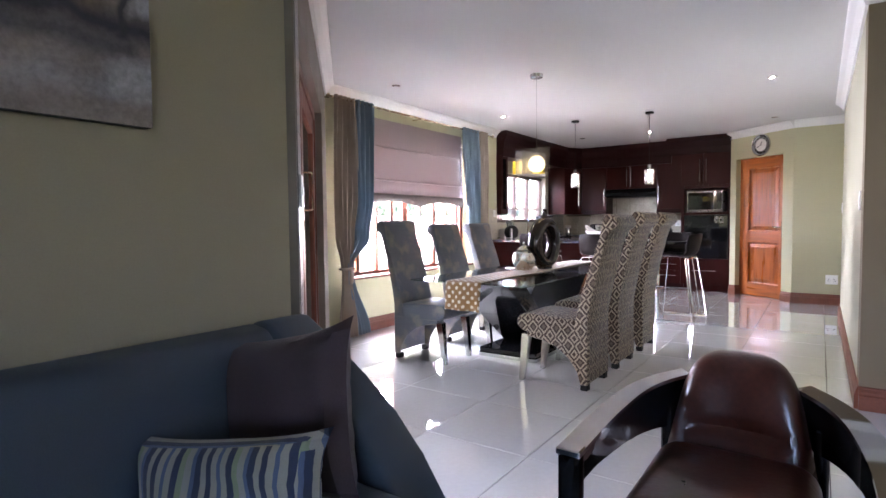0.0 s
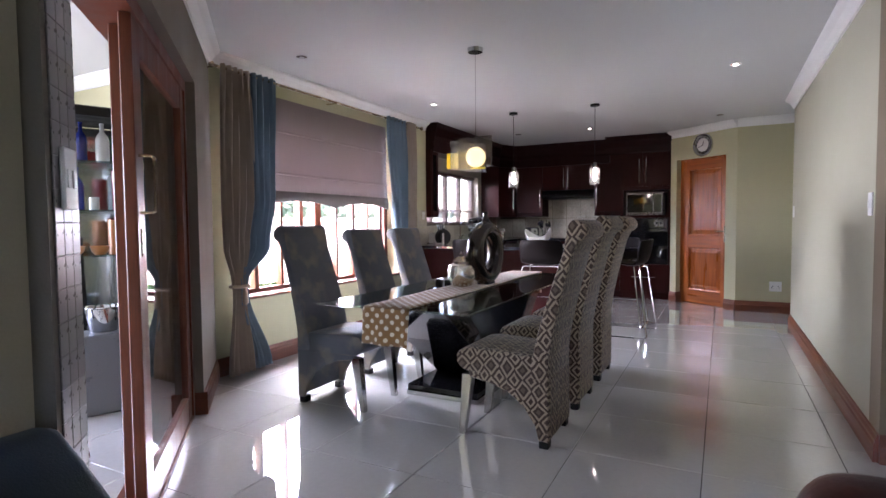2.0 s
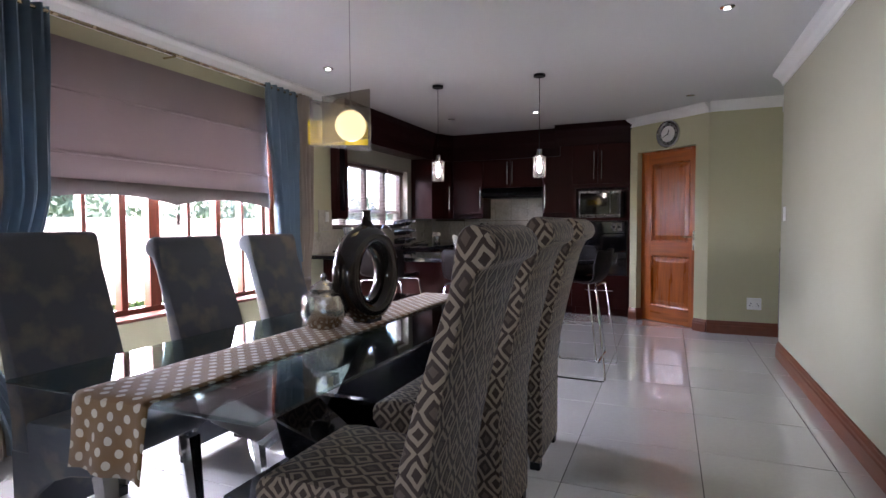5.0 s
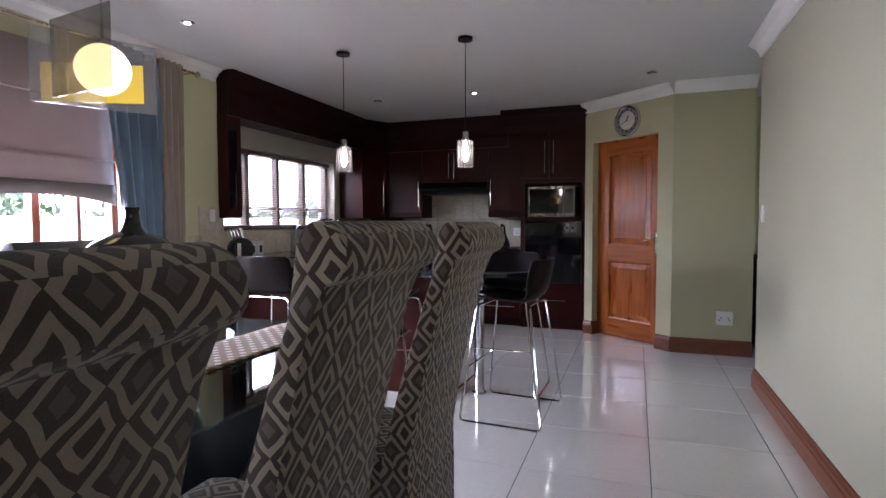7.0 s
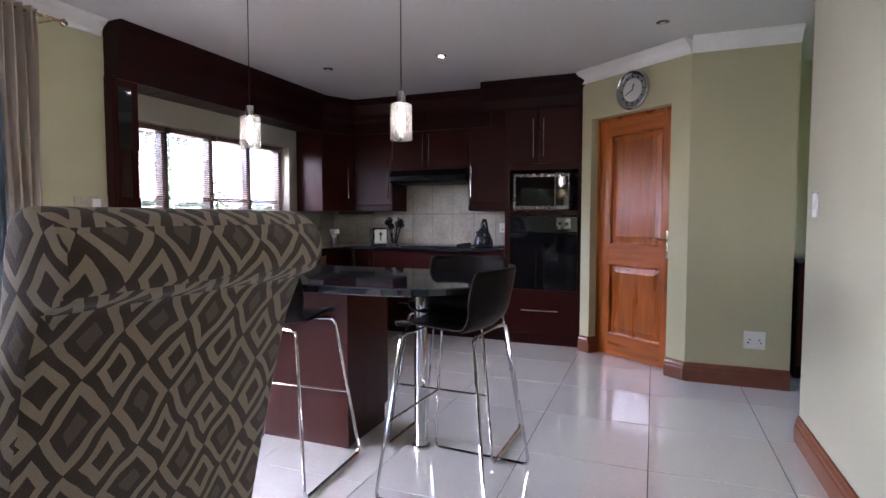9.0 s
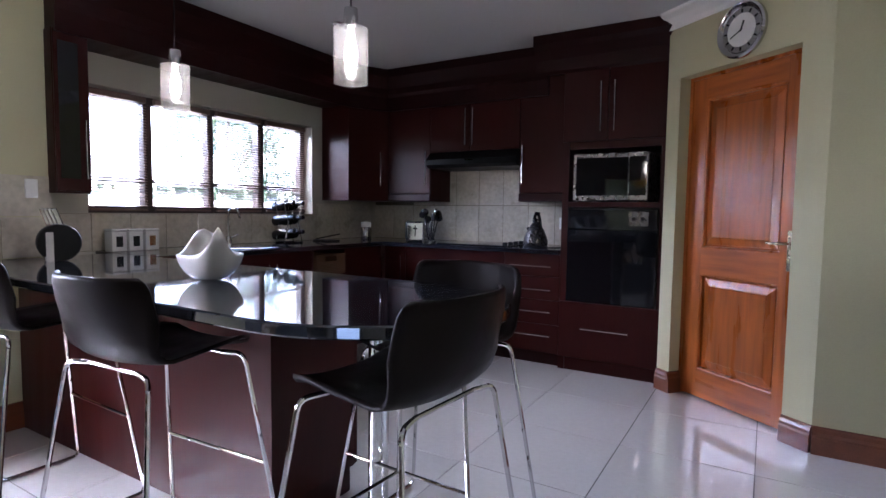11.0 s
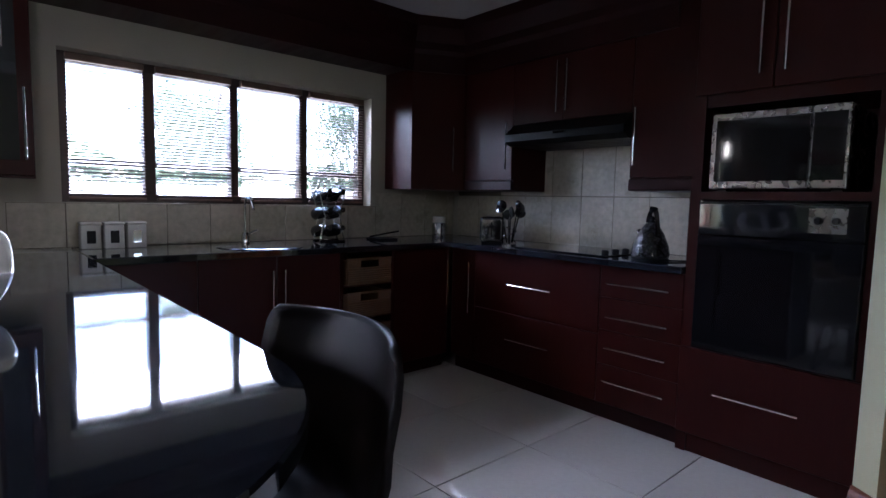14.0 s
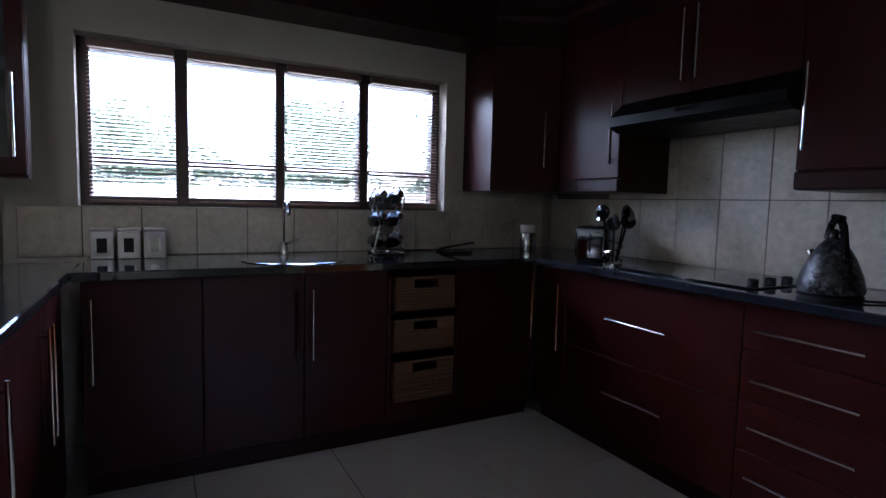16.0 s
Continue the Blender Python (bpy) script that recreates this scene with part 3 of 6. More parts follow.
for z0, z1 in ((0.19, 0.80), (0.97, 1.90)):
    p = part("panel", box(0.28, 0.81, 0.086, 0.095, z0, z1), PINE, pd)
    field = bmesh.new()
    rings = []
    for e, y in ((0.024, 0.086), (0.026, 0.081), (0.066, 0.068), (0.069, 0.064)):
        rings.append([field.verts.new(c) for c in ((0.28 + e, y, z0 + e), (0.81 - e, y, z0 + e), (0.81 - e, y, z1 - e), (0.28 + e, y, z1 - e))])
    for r0, r1 in zip(rings, rings[1:]):
        for k in range(4):
            field.faces.new((r0[k], r0[(k + 1) % 4], r1[(k + 1) % 4], r1[k]))
    field.faces.new(rings[-1])
    part("raised_field", field, PINE, p)
    bead = [(0.0, 0.062), (0.006, 0.064), (0.011, 0.070), (0.013, 0.086), (0.0, 0.086)]
    mould = bmesh.new()
    rings = [[mould.verts.new(c) for c in ((0.28 + e, y, z0 + e), (0.81 - e, y, z0 + e), (0.81 - e, y, z1 - e), (0.28 + e, y, z1 - e))] for e, y in bead]
    for r0, r1 in zip(rings, rings[1:]):
        for k in range(4):
            mould.faces.new((r0[k], r0[(k + 1) % 4], r1[(k + 1) % 4], r1[k]))
    part("panel_moulding", mould, PINE, p)
part("backing", box(0.165, 0.925, 0.1005, 0.112, 0.0, 2.045), PINE, pd)
part("door_frame", join(box(0.147, 0.169, 0.05, 0.14, 0, 2.05), box(0.921, 0.943, 0.05, 0.14, 0, 2.05), box(0.169, 0.921, 0.05, 0.14, 2.031, 2.05)), PINE, pd)
part("handle_plate", box(0.855, 0.895, 0.052, 0.06, 0.88, 1.10, 0.003), BRASS, pd)
part("lever", tube(bend([(0.875, 0.055, 1.03), (0.875, 0.01, 1.03), (0.77, 0.005, 1.03)], 0.012), 0.008), BRASS, pd, "brass lever handle", True)

# ---- outside ----
solo("ground", box(-500, 500, -500, 500, -0.5, -0.35), LAWN, "green lawn round the house", "ground", kind="structure")


# ---- kitchen cabinets ----
def bar_handle(parent, a, b, out):
    """A slim steel bar from a to b (room places), standing off along out."""
    a, b, o = Vector(a), Vector(b), Vector(out)
    e = (b - a).normalized() * 0.025
    part("handle", join(tube([a + o, b + o], 0.0055), tube([a + e, a + e + o], 0.004), tube([b - e, b - e + o], 0.004)), STEEL, parent, "brushed steel bar handle", True, inplace=True)


def unit(name, x0, x1, y0, y1, z0, z1, face, fronts, label, kick=0.0, category="cabinet"):
    """A cabinet: body, and fronts (a0, a1, z0, z1, handle) on the side that faces -y, +x or +y. handle: 'h' across, 'l'/'r' upright near that end, with its height range."""
    root = thing(name, ((x0 + x1) / 2, (y0 + y1) / 2, z0), label, category)
    bx = [x0, x1, y0, y1]
    k = {"-y": 2, "+x": 1, "+y": 3}[face]
    inset = list(bx)
    inset[k] += 0.02 if face == "-y" else -0.02
    part("body", box(*inset, z0 + kick, z1), MAHOGANY, root, inplace=True)
    if kick:
        kb = list(inset)
        kb[k] += 0.03 if face == "-y" else -0.03
        part("plinth", box(*kb, z0, z0 + kick), MAHOGANY_X, root, inplace=True)
    for a0, a1, c0, c1, h in fronts:
        f = list(bx)
        if face == "-y":
            f[0], f[1], f[3] = a0 + 0.0015, a1 - 0.0015, y0 + 0.018
        elif face == "+x":
            f[2], f[3], f[0] = a0 + 0.0015, a1 - 0.0015, x1 - 0.018
        else:
            f[0], f[1], f[2] = a0 + 0.0015, a1 - 0.0015, y1 - 0.018
        d = part("drawer" if h and h[0] == "h" else "door", box(*f, c0 + 0.0015, c1 - 0.0015, 0.003), MAHOGANY, root, inplace=True)
        if not h:
            continue
        out = {"-y": (0, -0.03, 0), "+x": (0.03, 0, 0), "+y": (0, 0.03, 0)}[face]
        if h[0] == "h":
            m, w, z = (a0 + a1) / 2 + (h[2] if len(h) > 2 else 0), 0.17, h[1]
            ends = ((m - w, z), (m + w, z))
        else:
            p = a0 + 0.035 if h[0] == "l" else a1 - 0.035
            ends = ((p, h[1]), (p, h[2]))
        pts = [(p, y0, z) if face == "-y" else (x1, p, z) if face == "+x" else (p, y1, z) for p, z in ends]
        bar_handle(d, *pts, out)
    return root


FY, UY, FX, UX = 9.92, 10.11, -3.38, -3.65
BASE = "mahogany-red kitchen base unit under the black worktop"
UPPER = "mahogany-red kitchen wall unit below the cornice"
unit("base_cabinet", -3.36, -3.13, FY, BY, 0, 0.865, "-y", [(-3.36, -3.13, 0.1, 0.865, ("r", 0.43, 0.78))], BASE, 0.1)
unit("pot_drawer_unit", -3.13, -2.17, FY, BY, 0, 0.865, "-y", [(-3.13, -2.17, 0.48, 0.865, ("h", 0.67)), (-3.13, -2.17, 0.1, 0.48, ("h", 0.32))], "mahogany-red unit with two deep pot drawers below the hob", 0.1)
unit("drawer_unit", -2.17, -1.71, FY, BY, 0, 0.865, "-y", [(-2.17, -1.71, 0.69, 0.865, ("h", 0.77)), (-2.17, -1.71, 0.51, 0.69, ("h", 0.59)), (-2.17, -1.71, 0.32, 0.51, ("h", 0.42)), (-2.17, -1.71, 0.1, 0.32, ("h", 0.235))], "mahogany-red unit with four drawers", 0.1)
# tall unit with oven and microwave niche
tall = thing("oven_tower", (-1.34, 10.2, 0), "tall mahogany-red cabinet holding an oven and a microwave", "cabinet")
for a, b in ((-1.708, -1.66), (-1.02, -0.972)):
    part("side_panel", box(a, b, 9.92, BY, 0.0, 2.25), MAHOGANY, tall, inplace=True)
part("back_panel", box(-1.66, -1.02, 10.40, BY, 0.0, 2.25), MAHOGANY, tall, inplace=True)
part("shelf", box(-1.66, -1.02, 9.92, 10.40, 1.225, 1.262), MAHOGANY, tall, inplace=True)
part("lower_box", box(-1.66, -1.02, 9.93, 10.40, 0.0, 0.52), MAHOGANY, tall, inplace=True)
part("upper_box", box(-1.66, -1.02, 9.93, 10.40, 1.645, 2.25), MAHOGANY, tall, inplace=True)
d = part("drawer", box(-1.706, -0.974, 9.902, 9.92, 0.1, 0.52, 0.003), MAHOGANY, tall, inplace=True)
bar_handle(d, (-1.53, 9.902, 0.33), (-1.19, 9.902, 0.33), (0, -0.03, 0))
for a, b, p in ((-1.706, -1.385, -1.43), (-1.379, -0.974, -1.335)):
    d = part("door", box(a, b, 9.902, 9.92, 1.70, 2.25, 0.003), MAHOGANY, tall, inplace=True)
    bar_handle(d, (p, 9.902, 1.76), (p, 9.902, 2.11), (0, -0.03, 0))
oven = thing("oven", (-1.34, 9.95, 0.53), "black glass built-in oven with a steel control plate", "oven")
part("body", box(-1.655, -1.025, 9.925, 10.38, 0.525, 1.22), BLACKMATT, oven, inplace=True)
part("door", box(-1.655, -1.025, 9.90, 9.924, 0.525, 1.06, 0.004), BLACKGLOSS, oven, inplace=True)
part("control_panel", box(-1.655, -1.025, 9.90, 9.924, 1.064, 1.22, 0.004), BLACKGLOSS, oven, inplace=True)
part("display", box(-1.215, -1.085, 9.896, 9.90, 1.095, 1.195), DULLSTEEL, oven, inplace=True)
for x in (-1.18, -1.12):
    part("knob", turned(lathe([(0.016, 0), (0.016, 0.012), (0.011, 0.022)], 16), Matrix.Translation((x, 9.896, 1.145)) @ pose(0, 0, 0, 90)), BLACKMATT, oven, "", True, inplace=True)
part("top_trim", box(-1.655, -1.025, 9.894, 9.90, 1.205, 1.213), BLACKMATT, oven, "thin dark strip", inplace=True)
mw = thing("microwave", (-1.36, 10.0, 1.262), "stainless steel microwave oven in the cabinet niche", "microwave")
part("body", box(-1.62, -1.10, 9.93, 10.35, 1.272, 1.61, 0.006), DULLSTEEL, mw, inplace=True)
for x in (-1.58, -1.14):
    part("foot", box(x - 0.02, x + 0.02, 9.95, 10.3, 1.262, 1.272), BLACKMATT, mw, inplace=True)
part("door", join(box(-1.62, -1.235, 9.905, 9.93, 1.275, 1.308, 0.003), box(-1.62, -1.235, 9.905, 9.93, 1.578, 1.608, 0.003), box(-1.62, -1.602, 9.905, 9.93, 1.308, 1.578)), DULLSTEEL, mw, inplace=True)
part("glass", box(-1.602, -1.237, 9.908, 9.93, 1.308, 1.578), BLACKGLOSS, mw, "black glass", inplace=True)
cp = part("control_panel", box(-1.23, -1.10, 9.905, 9.93, 1.275, 1.608, 0.003), DULLSTEEL, mw, inplace=True)
part("display", box(-1.224, -1.112, 9.902, 9.905, 1.308, 1.578), BLACKGLOSS, cp, inplace=True)
# wall units on the back wall
unit("wall_cabinet", -3.46, -3.00, UY, BY, 1.27, 2.25, "-y", [(-3.46, -3.00, 1.34, 2.25, ("r", 1.41, 1.72))], UPPER)
unit("wall_cabinet", -3.00, -2.14, UY, BY, 1.70, 2.25, "-y", [(-3.00, -2.60, 1.70, 2.25, ("r", 1.75, 2.06)), (-2.60, -2.14, 1.70, 2.25, ("l", 1.75, 2.06))], "mahogany-red wall unit over the cooker hood")
unit("wall_cabinet", -2.14, -1.71, UY, BY, 1.27, 2.25, "-y", [(-2.14, -1.71, 1.34, 2.25, ("l", 1.41, 1.72))], UPPER)
corner = thing("corner_cabinet", (-3.7, 10.2, 1.27), "mahogany-red corner wall unit with a slanted door", "cabinet")
part("body", prism([(KX, 9.76), (UX, 9.76), (-3.47, 10.105), (-3.462, BY), (KX, BY)], 1.27, 2.25), MAHOGANY, corner, inplace=True)
bar_handle(corner, (-3.51, 10.03, 1.41), (-3.51, 10.03, 1.72), (0.026, -0.014, 0))
glazed = unit("wall_cabinet", -3.746, UX, 7.415, 7.59, 1.25, 2.12, "+x", [(7.415, 7.59, 1.26, 2.12, ("r", 1.33, 1.65))], "narrow mahogany-red wall unit with a dark glass door beside the window")
part("glass", box(UX - 0.001, UX + 0.002, 7.435, 7.535, 1.33, 2.06), BLACKGLOSS, next(c for c in glazed.children if c.name.startswith("door")), "dark glass panel", inplace=True)
# light rails under the wall units, cornice over all
for a, b in ((-3.46, -3.0), (-2.14, -1.71)):
    solo("light_rail", box(a, b, UY - 0.006, UY + 0.02, 1.272, 1.335, 0.004), MAHOGANY_X, "mahogany-red rail below a wall unit", "trim", kind="structure")
PEL = [(0, CEIL - 0.002), (0, 2.10), (0.02, 2.10), (0.02, 2.22), (0.035, 2.25), (0.035, 2.30), (0.06, 2.36), (0.075, 2.40), (0.075, CEIL - 0.002)]
moulding("cabinet_cornice", [(-1.9, UY, -3.5, UY), (UX, 9.76, UX, 7.42)], PEL, MAHOGANY_X, "dark mahogany cornice board below the ceiling", "cornice")
TPEL = [(0, CEIL - 0.002), (0, 2.20), (0.02, 2.22), (0.03, 2.30), (0.07, 2.37), (0.1, 2.40), (0.1, CEIL - 0.002)]
moulding("tower_cornice", [(-0.93, 9.90, -1.92, 9.90)], TPEL, MAHOGANY_X, "dark mahogany cornice of the oven tower", "cornice")
moulding("corner_cornice", [(-3.47, 10.11, UX, 9.76)], PEL, MAHOGANY_X, "dark mahogany cornice board of the corner unit", "cornice")
solo("bulkhead", join(box(KX, UX - 0.002, 7.44, 9.76, 2.12, CEIL - 0.003), box(WX + 0.003, UX - 0.002, 7.422, 7.44, 2.121, CEIL - 0.003), box(-3.5, -1.71, UY + 0.002, BY, 2.25, CEIL - 0.003), box(-1.9, -0.975, 9.902, BY, 2.251, CEIL - 0.003)), MAHOGANY_X, "dark mahogany filler above the wall units", "trim", kind="structure")
# window run
WIN = "mahogany-red kitchen base unit below the window"
unit("base_cabinet", KX, FX, 7.78, 8.20, 0, 0.865, "+x", [(7.78, 8.20, 0.1, 0.865, ("l", 0.47, 0.8))], WIN, 0.1)
unit("sink_cabinet", KX, FX, 8.20, 9.02, 0, 0.865, "+x", [(8.20, 8.62, 0.1, 0.865, ("r", 0.47, 0.79)), (8.62, 9.02, 0.1, 0.865, ("l", 0.47, 0.79))], WIN, 0.1)
nk = thing("basket_cabinet", (-3.6, 9.22, 0), "open mahogany-red unit holding three wicker baskets", "cabinet")
for a, b in ((9.022, 9.04), (9.40, 9.418)):
    part("side_panel", box(KX, FX, a, b, 0.1, 0.865), MAHOGANY, nk, inplace=True)
part("back_panel", box(KX, -3.9, 9.04, 9.40, 0.1, 0.865), MAHOGANY, nk, inplace=True)
for a, b in ((0.1, 0.2), (0.445, 0.455), (0.65, 0.66)):
    part("shelf", box(-3.9, FX, 9.04, 9.40, a, b), MAHOGANY, nk, inplace=True)
part("plinth", box(KX, FX - 0.05, 9.022, 9.418, 0, 0.1), MAHOGANY_X, nk, inplace=True)
unit("base_cabinet", KX, FX, 9.42, 9.9, 0, 0.865, "+x", [(9.42, 9.9, 0.1, 0.865, ("r", 0.46, 0.77))], WIN, 0.1)
for z0, z1 in ((0.202, 0.41), (0.457, 0.62), (0.662, 0.83)):
    bk = thing("wicker_basket", (-3.6, 9.22, z0), "tan wicker drawer basket in the open unit", "basket", "wicker baskets")
    bm = join(box(-3.372, -3.36, 9.055, 9.385, z0, z1 - 0.06, 0.004), box(-3.372, -3.36, 9.055, 9.155, z1 - 0.06, z1 - 0.012, 0.003), box(-3.372, -3.36, 9.285, 9.385, z1 - 0.06, z1 - 0.012, 0.003), box(-3.88, -3.372, 9.055, 9.067, z0, z1 - 0.015), box(-3.88, -3.372, 9.373, 9.385, z0, z1 - 0.015), box(-3.88, -3.372, 9.067, 9.373, z0, z0 + 0.01))
    part("body", bm, WICKER, bk, inplace=True)
    part("rim", tube([(-3.366, 9.055, z1 - 0.01), (-3.366, 9.385, z1 - 0.01)], 0.008), WICKER, bk, "", True, inplace=True)
    for k in range(6):
        zz = z0 + 0.02 + k * (z1 - z0 - 0.09) / 6
        part("weave", tube([(-3.359, 9.06, zz), (-3.357, 9.22, zz), (-3.359, 9.38, zz)], 0.007, 6), WICKER, bk, "", True, inplace=True)
# worktops
solo("worktop", prism([(KX, 7.752), (-3.35, 7.752), (-3.35, 9.88), (-1.712, 9.88), (-1.712, BY), (KX, BY)], 0.866, 0.902, 0.004), GRANITE, "polished black granite worktop", "worktop")
end = [(-1.5 + 0.5 * math.sin(math.pi * k / 24), 7.315 + 0.435 * math.cos(math.pi * k / 24)) for k in range(25)]
pen = unit("breakfast_bar", -3.37, -1.84, 7.27, 7.73, 0, 0.865, "+y", [(-3.3, -2.9, 0.1, 0.865, ("r", 0.45, 0.8)), (-2.9, -2.4, 0.1, 0.865, ("l", 0.45, 0.8)), (-2.4, -1.84, 0.1, 0.865, ("l", 0.45, 0.8))], "mahogany-red breakfast bar with a round-ended black granite top", 0.1, "breakfast bar")
part("top", prism([(-3.745, 7.75), (-3.0, 7.75)] + end + [(-3.0, 6.9), (-3.745, 6.93)], 0.866, 0.902, 0.005), GRANITE, pen, "polished black granite", inplace=True)
part("back_panel", box(-3.74, -1.83, 7.255, 7.27, 0.0, 0.865), MAHOGANY, pen, inplace=True)
part("leg", join(lathe([(0.035, 0.012), (0.035, 0.866)], 20, -1.49, 7.42), lathe([(0.05, 0.0), (0.05, 0.012)], 20, -1.49, 7.42)), STEEL, pen, "round steel leg", True, inplace=True)
# hood
hood = thing("cooker_hood", (-2.57, 10.2, 1.56), "slim black cooker hood under the wall unit", "cooker hood")
part("body", side_prism([(10.03, 1.585), (10.03, 1.63), (10.11, 1.698), (BY, 1.698), (BY, 1.56), (10.08, 1.56)], 0, 1), HOODBLACK, hood)
hb = hood.children[0]
hb.matrix_basis = Matrix(((0, -0.86, 0, -2.14 + 2.57), (1, 0, 0, -10.2), (0, 0, 1, -1.56), (0, 0, 0, 1)))
part("switch_strip", box(-2.60, -2.52, 10.014, 10.02, 1.612, 1.626), BLACKGLOSS, hood, inplace=True)


# ---- dining room ----
def dining_chair(name, cloth, leg_mat, label, group):
    """A high-backed upholstered chair that faces +x, its front feet at x = 0.25."""
    c = thing(name, (0, 0, 0), label, "chair", group)
    w = 0.215
    n = 10
    # seat cushion, rounded at the front edge
    seat = side_prism([(-0.16, 0.33), (0.20, 0.36), (0.25, 0.375), (0.28, 0.41), (0.28, 0.455), (0.25, 0.487), (0.18, 0.50), (-0.16, 0.485)], -w, w, 0.018, 2)
    part("seat", seat, cloth, c, "", True, True)
    front = [(-0.155 - 0.185 * (k / n) ** 1.2, 0.47 + 0.63 * k / n) for k in range(n + 1)]
    back = [(-0.245 - 0.135 * (k / n) ** 1.25, 0.47 + 0.61 * k / n) for k in range(n + 1)]
    outline = [(-0.12, 0.36)] + front[:-1] + [(-0.332, 1.13), (-0.340, 1.17), (-0.358, 1.192), (-0.38, 1.197), (-0.415, 1.183), (-0.437, 1.155), (-0.438, 1.12), (-0.42, 1.095), (-0.395, 1.088)] + back[::-1][1:] + [(-0.245, 0.36)]
    part("backrest", side_prism(outline, -w, w, 0.012, 2), cloth, c, "", True, True)
    part("seam", tube([(-0.386, -w + 0.012, 1.078), (-0.386, w - 0.012, 1.078)], 0.004, 6), BLACKMATT, c)
    # covered rear that runs down to the floor, arched at the sides
    skirt = [(-0.245, 0.37), (-0.245, 0.04), (-0.19, 0.04), (-0.17, 0.12), (-0.11, 0.21), (-0.02, 0.28), (0.08, 0.315), (0.20, 0.335), (0.20, 0.37)]
    for y in (-w, w - 0.02):
        part("side_panel", side_prism(skirt, y, y + 0.02, 0.006), cloth, c, "", True, True)
    part("rear_panel", side_prism([(-0.247, 0.37), (-0.247, 0.05), (-0.227, 0.05), (-0.227, 0.37)], -w + 0.02, w - 0.02, 0.004), cloth, c, "", True, True)
    for y in (-w + 0.035, w - 0.035):
        leg = bmesh.new()
        for z, x, s in ((0.0, 0.255, 0.017), (0.345, 0.215, 0.028)):
            for dx, dy in ((-1, -1), (1, -1), (1, 1), (-1, 1)):
                leg.verts.new((x + dx * s, y + dy * s, z))
        leg.verts.ensure_lookup_table()
        v = leg.verts
        for f in ((3, 2, 1, 0), (4, 5, 6, 7), (0, 1, 5, 4), (1, 2, 6, 5), (2, 3, 7, 6), (3, 0, 4, 7)):
            leg.faces.new([v[i] for i in f])
        part("front_leg", leg, leg_mat, c, "brushed metal leg")
        part("back_foot", box(-0.24, -0.19, y - 0.028, y + 0.028, 0.0, 0.045, 0.004), BLACKMATT, c)
    return c


CHAIRS_Y = (4.10, 4.757, 5.44)
west = dining_chair("dining_chair", VELVET, STEEL, "high-backed dining chair in charcoal floral velvet at the glass table", "dining chairs")
west.matrix_basis = pose(-2.54, 4.13, 0) @ Matrix.Diagonal((1, 1, 0.972, 1))
for y in (4.86, 5.50):
    copy_thing(west, pose(-2.54, y, 0) @ Matrix.Diagonal((1, 1, 0.972, 1)))
east = dining_chair("dining_chair", DIAMOND, STEEL, "high-backed dining chair in brown and beige diamond weave", "dining chairs")
east.matrix_basis = pose(-1.332, CHAIRS_Y[0], 0, 0, 0, 180) @ Matrix.Diagonal((1, 1, 0.99, 1))
for y in CHAIRS_Y[1:]:
    copy_thing(east, pose(-1.332, y, 0, 0, 0, 180) @ Matrix.Diagonal((1, 1, 1.022, 1)))

TX = -1.957
table = thing("dining_table", (TX, 4.92, 0), "long glass dining table on a black gloss V-shaped base", "table")
part("tabletop", box(TX - 0.5, TX + 0.5, 3.73, 6.12, 0.69, 0.702, 0.004), TABLEGLASS, table, "clear bevelled glass top", inplace=True)
part("base_plate", box(TX - 0.26, TX + 0.26, 4.37, 5.47, 0.035, 0.075, 0.004), BLACKGLOSS, table, inplace=True)
part("base_trim", box(TX - 0.265, TX + 0.265, 4.365, 5.475, 0.0, 0.035, 0.003), CHROME, table, "chrome trim", inplace=True)
for s in (-1, 1):
    for w0, w1 in ((-0.24, 0.24),):
        bm = side_prism([(0.02 * s, 0.075), (0.16 * s, 0.075), (0.98 * s, 0.667), (0.70 * s, 0.667)], w0, w1, 0.006)
        bm = turned(bm, Matrix.Translation((TX, 4.92, 0)) @ pose(0, 0, 0, 0, 0, 90))
        part("slanted_panel", bm, BLACKGLOSS, table, inplace=True)
    part("strut", box(TX - 0.2, TX + 0.2, 4.92 + s * 0.84 - 0.10, 4.92 + s * 0.84 + 0.10, 0.667, 0.689, 0.003), CHROME, table, inplace=True)
part("centre_panel", box(TX - 0.2, TX + 0.2, 4.90, 4.94, 0.075, 0.35), BLACKGLOSS, table, inplace=True)

run = bmesh.new()
path = [(3.695, 0.50), (3.705, 0.57), (3.712, 0.67), (3.716, 0.698), (3.73, 0.708)] + [(3.73 + 0.1 * k, 0.7065 + 0.0015 * math.sin(k * 2.1)) for k in range(1, 24)] + [(6.132, 0.708), (6.138, 0.68), (6.138, 0.51)]
lay = run.loops.layers.uv.new("cloth")
grid, dist = [], 0.0
for i, (y, z) in enumerate(path):
    if i:
        dist += math.hypot(y - path[i - 1][0], z - path[i - 1][1])
    grid.append([(run.verts.new((TX - 0.15 + 0.30 * k / 8, y + (0.012 * math.sin(k * 1.3) if z < 0.66 else 0), z)), (0.30 * k / 8, dist)) for k in range(9)])
for a, b in zip(grid, grid[1:]):
    for k in range(8):
        q = (a[k], a[k + 1], b[k + 1], b[k])
        f = run.faces.new([v for v, _ in q])
        for lp, (_, c) in zip(f.loops, q):
            lp[lay].uv = c
runner = solo("table_runner", run, DOTS, "brown table runner with cream dots hanging over the table's end", "table runner", smooth=True)
runner.modifiers.new("thick", "SOLIDIFY").thickness = 0.003
runner.modifiers["thick"].offset = 1

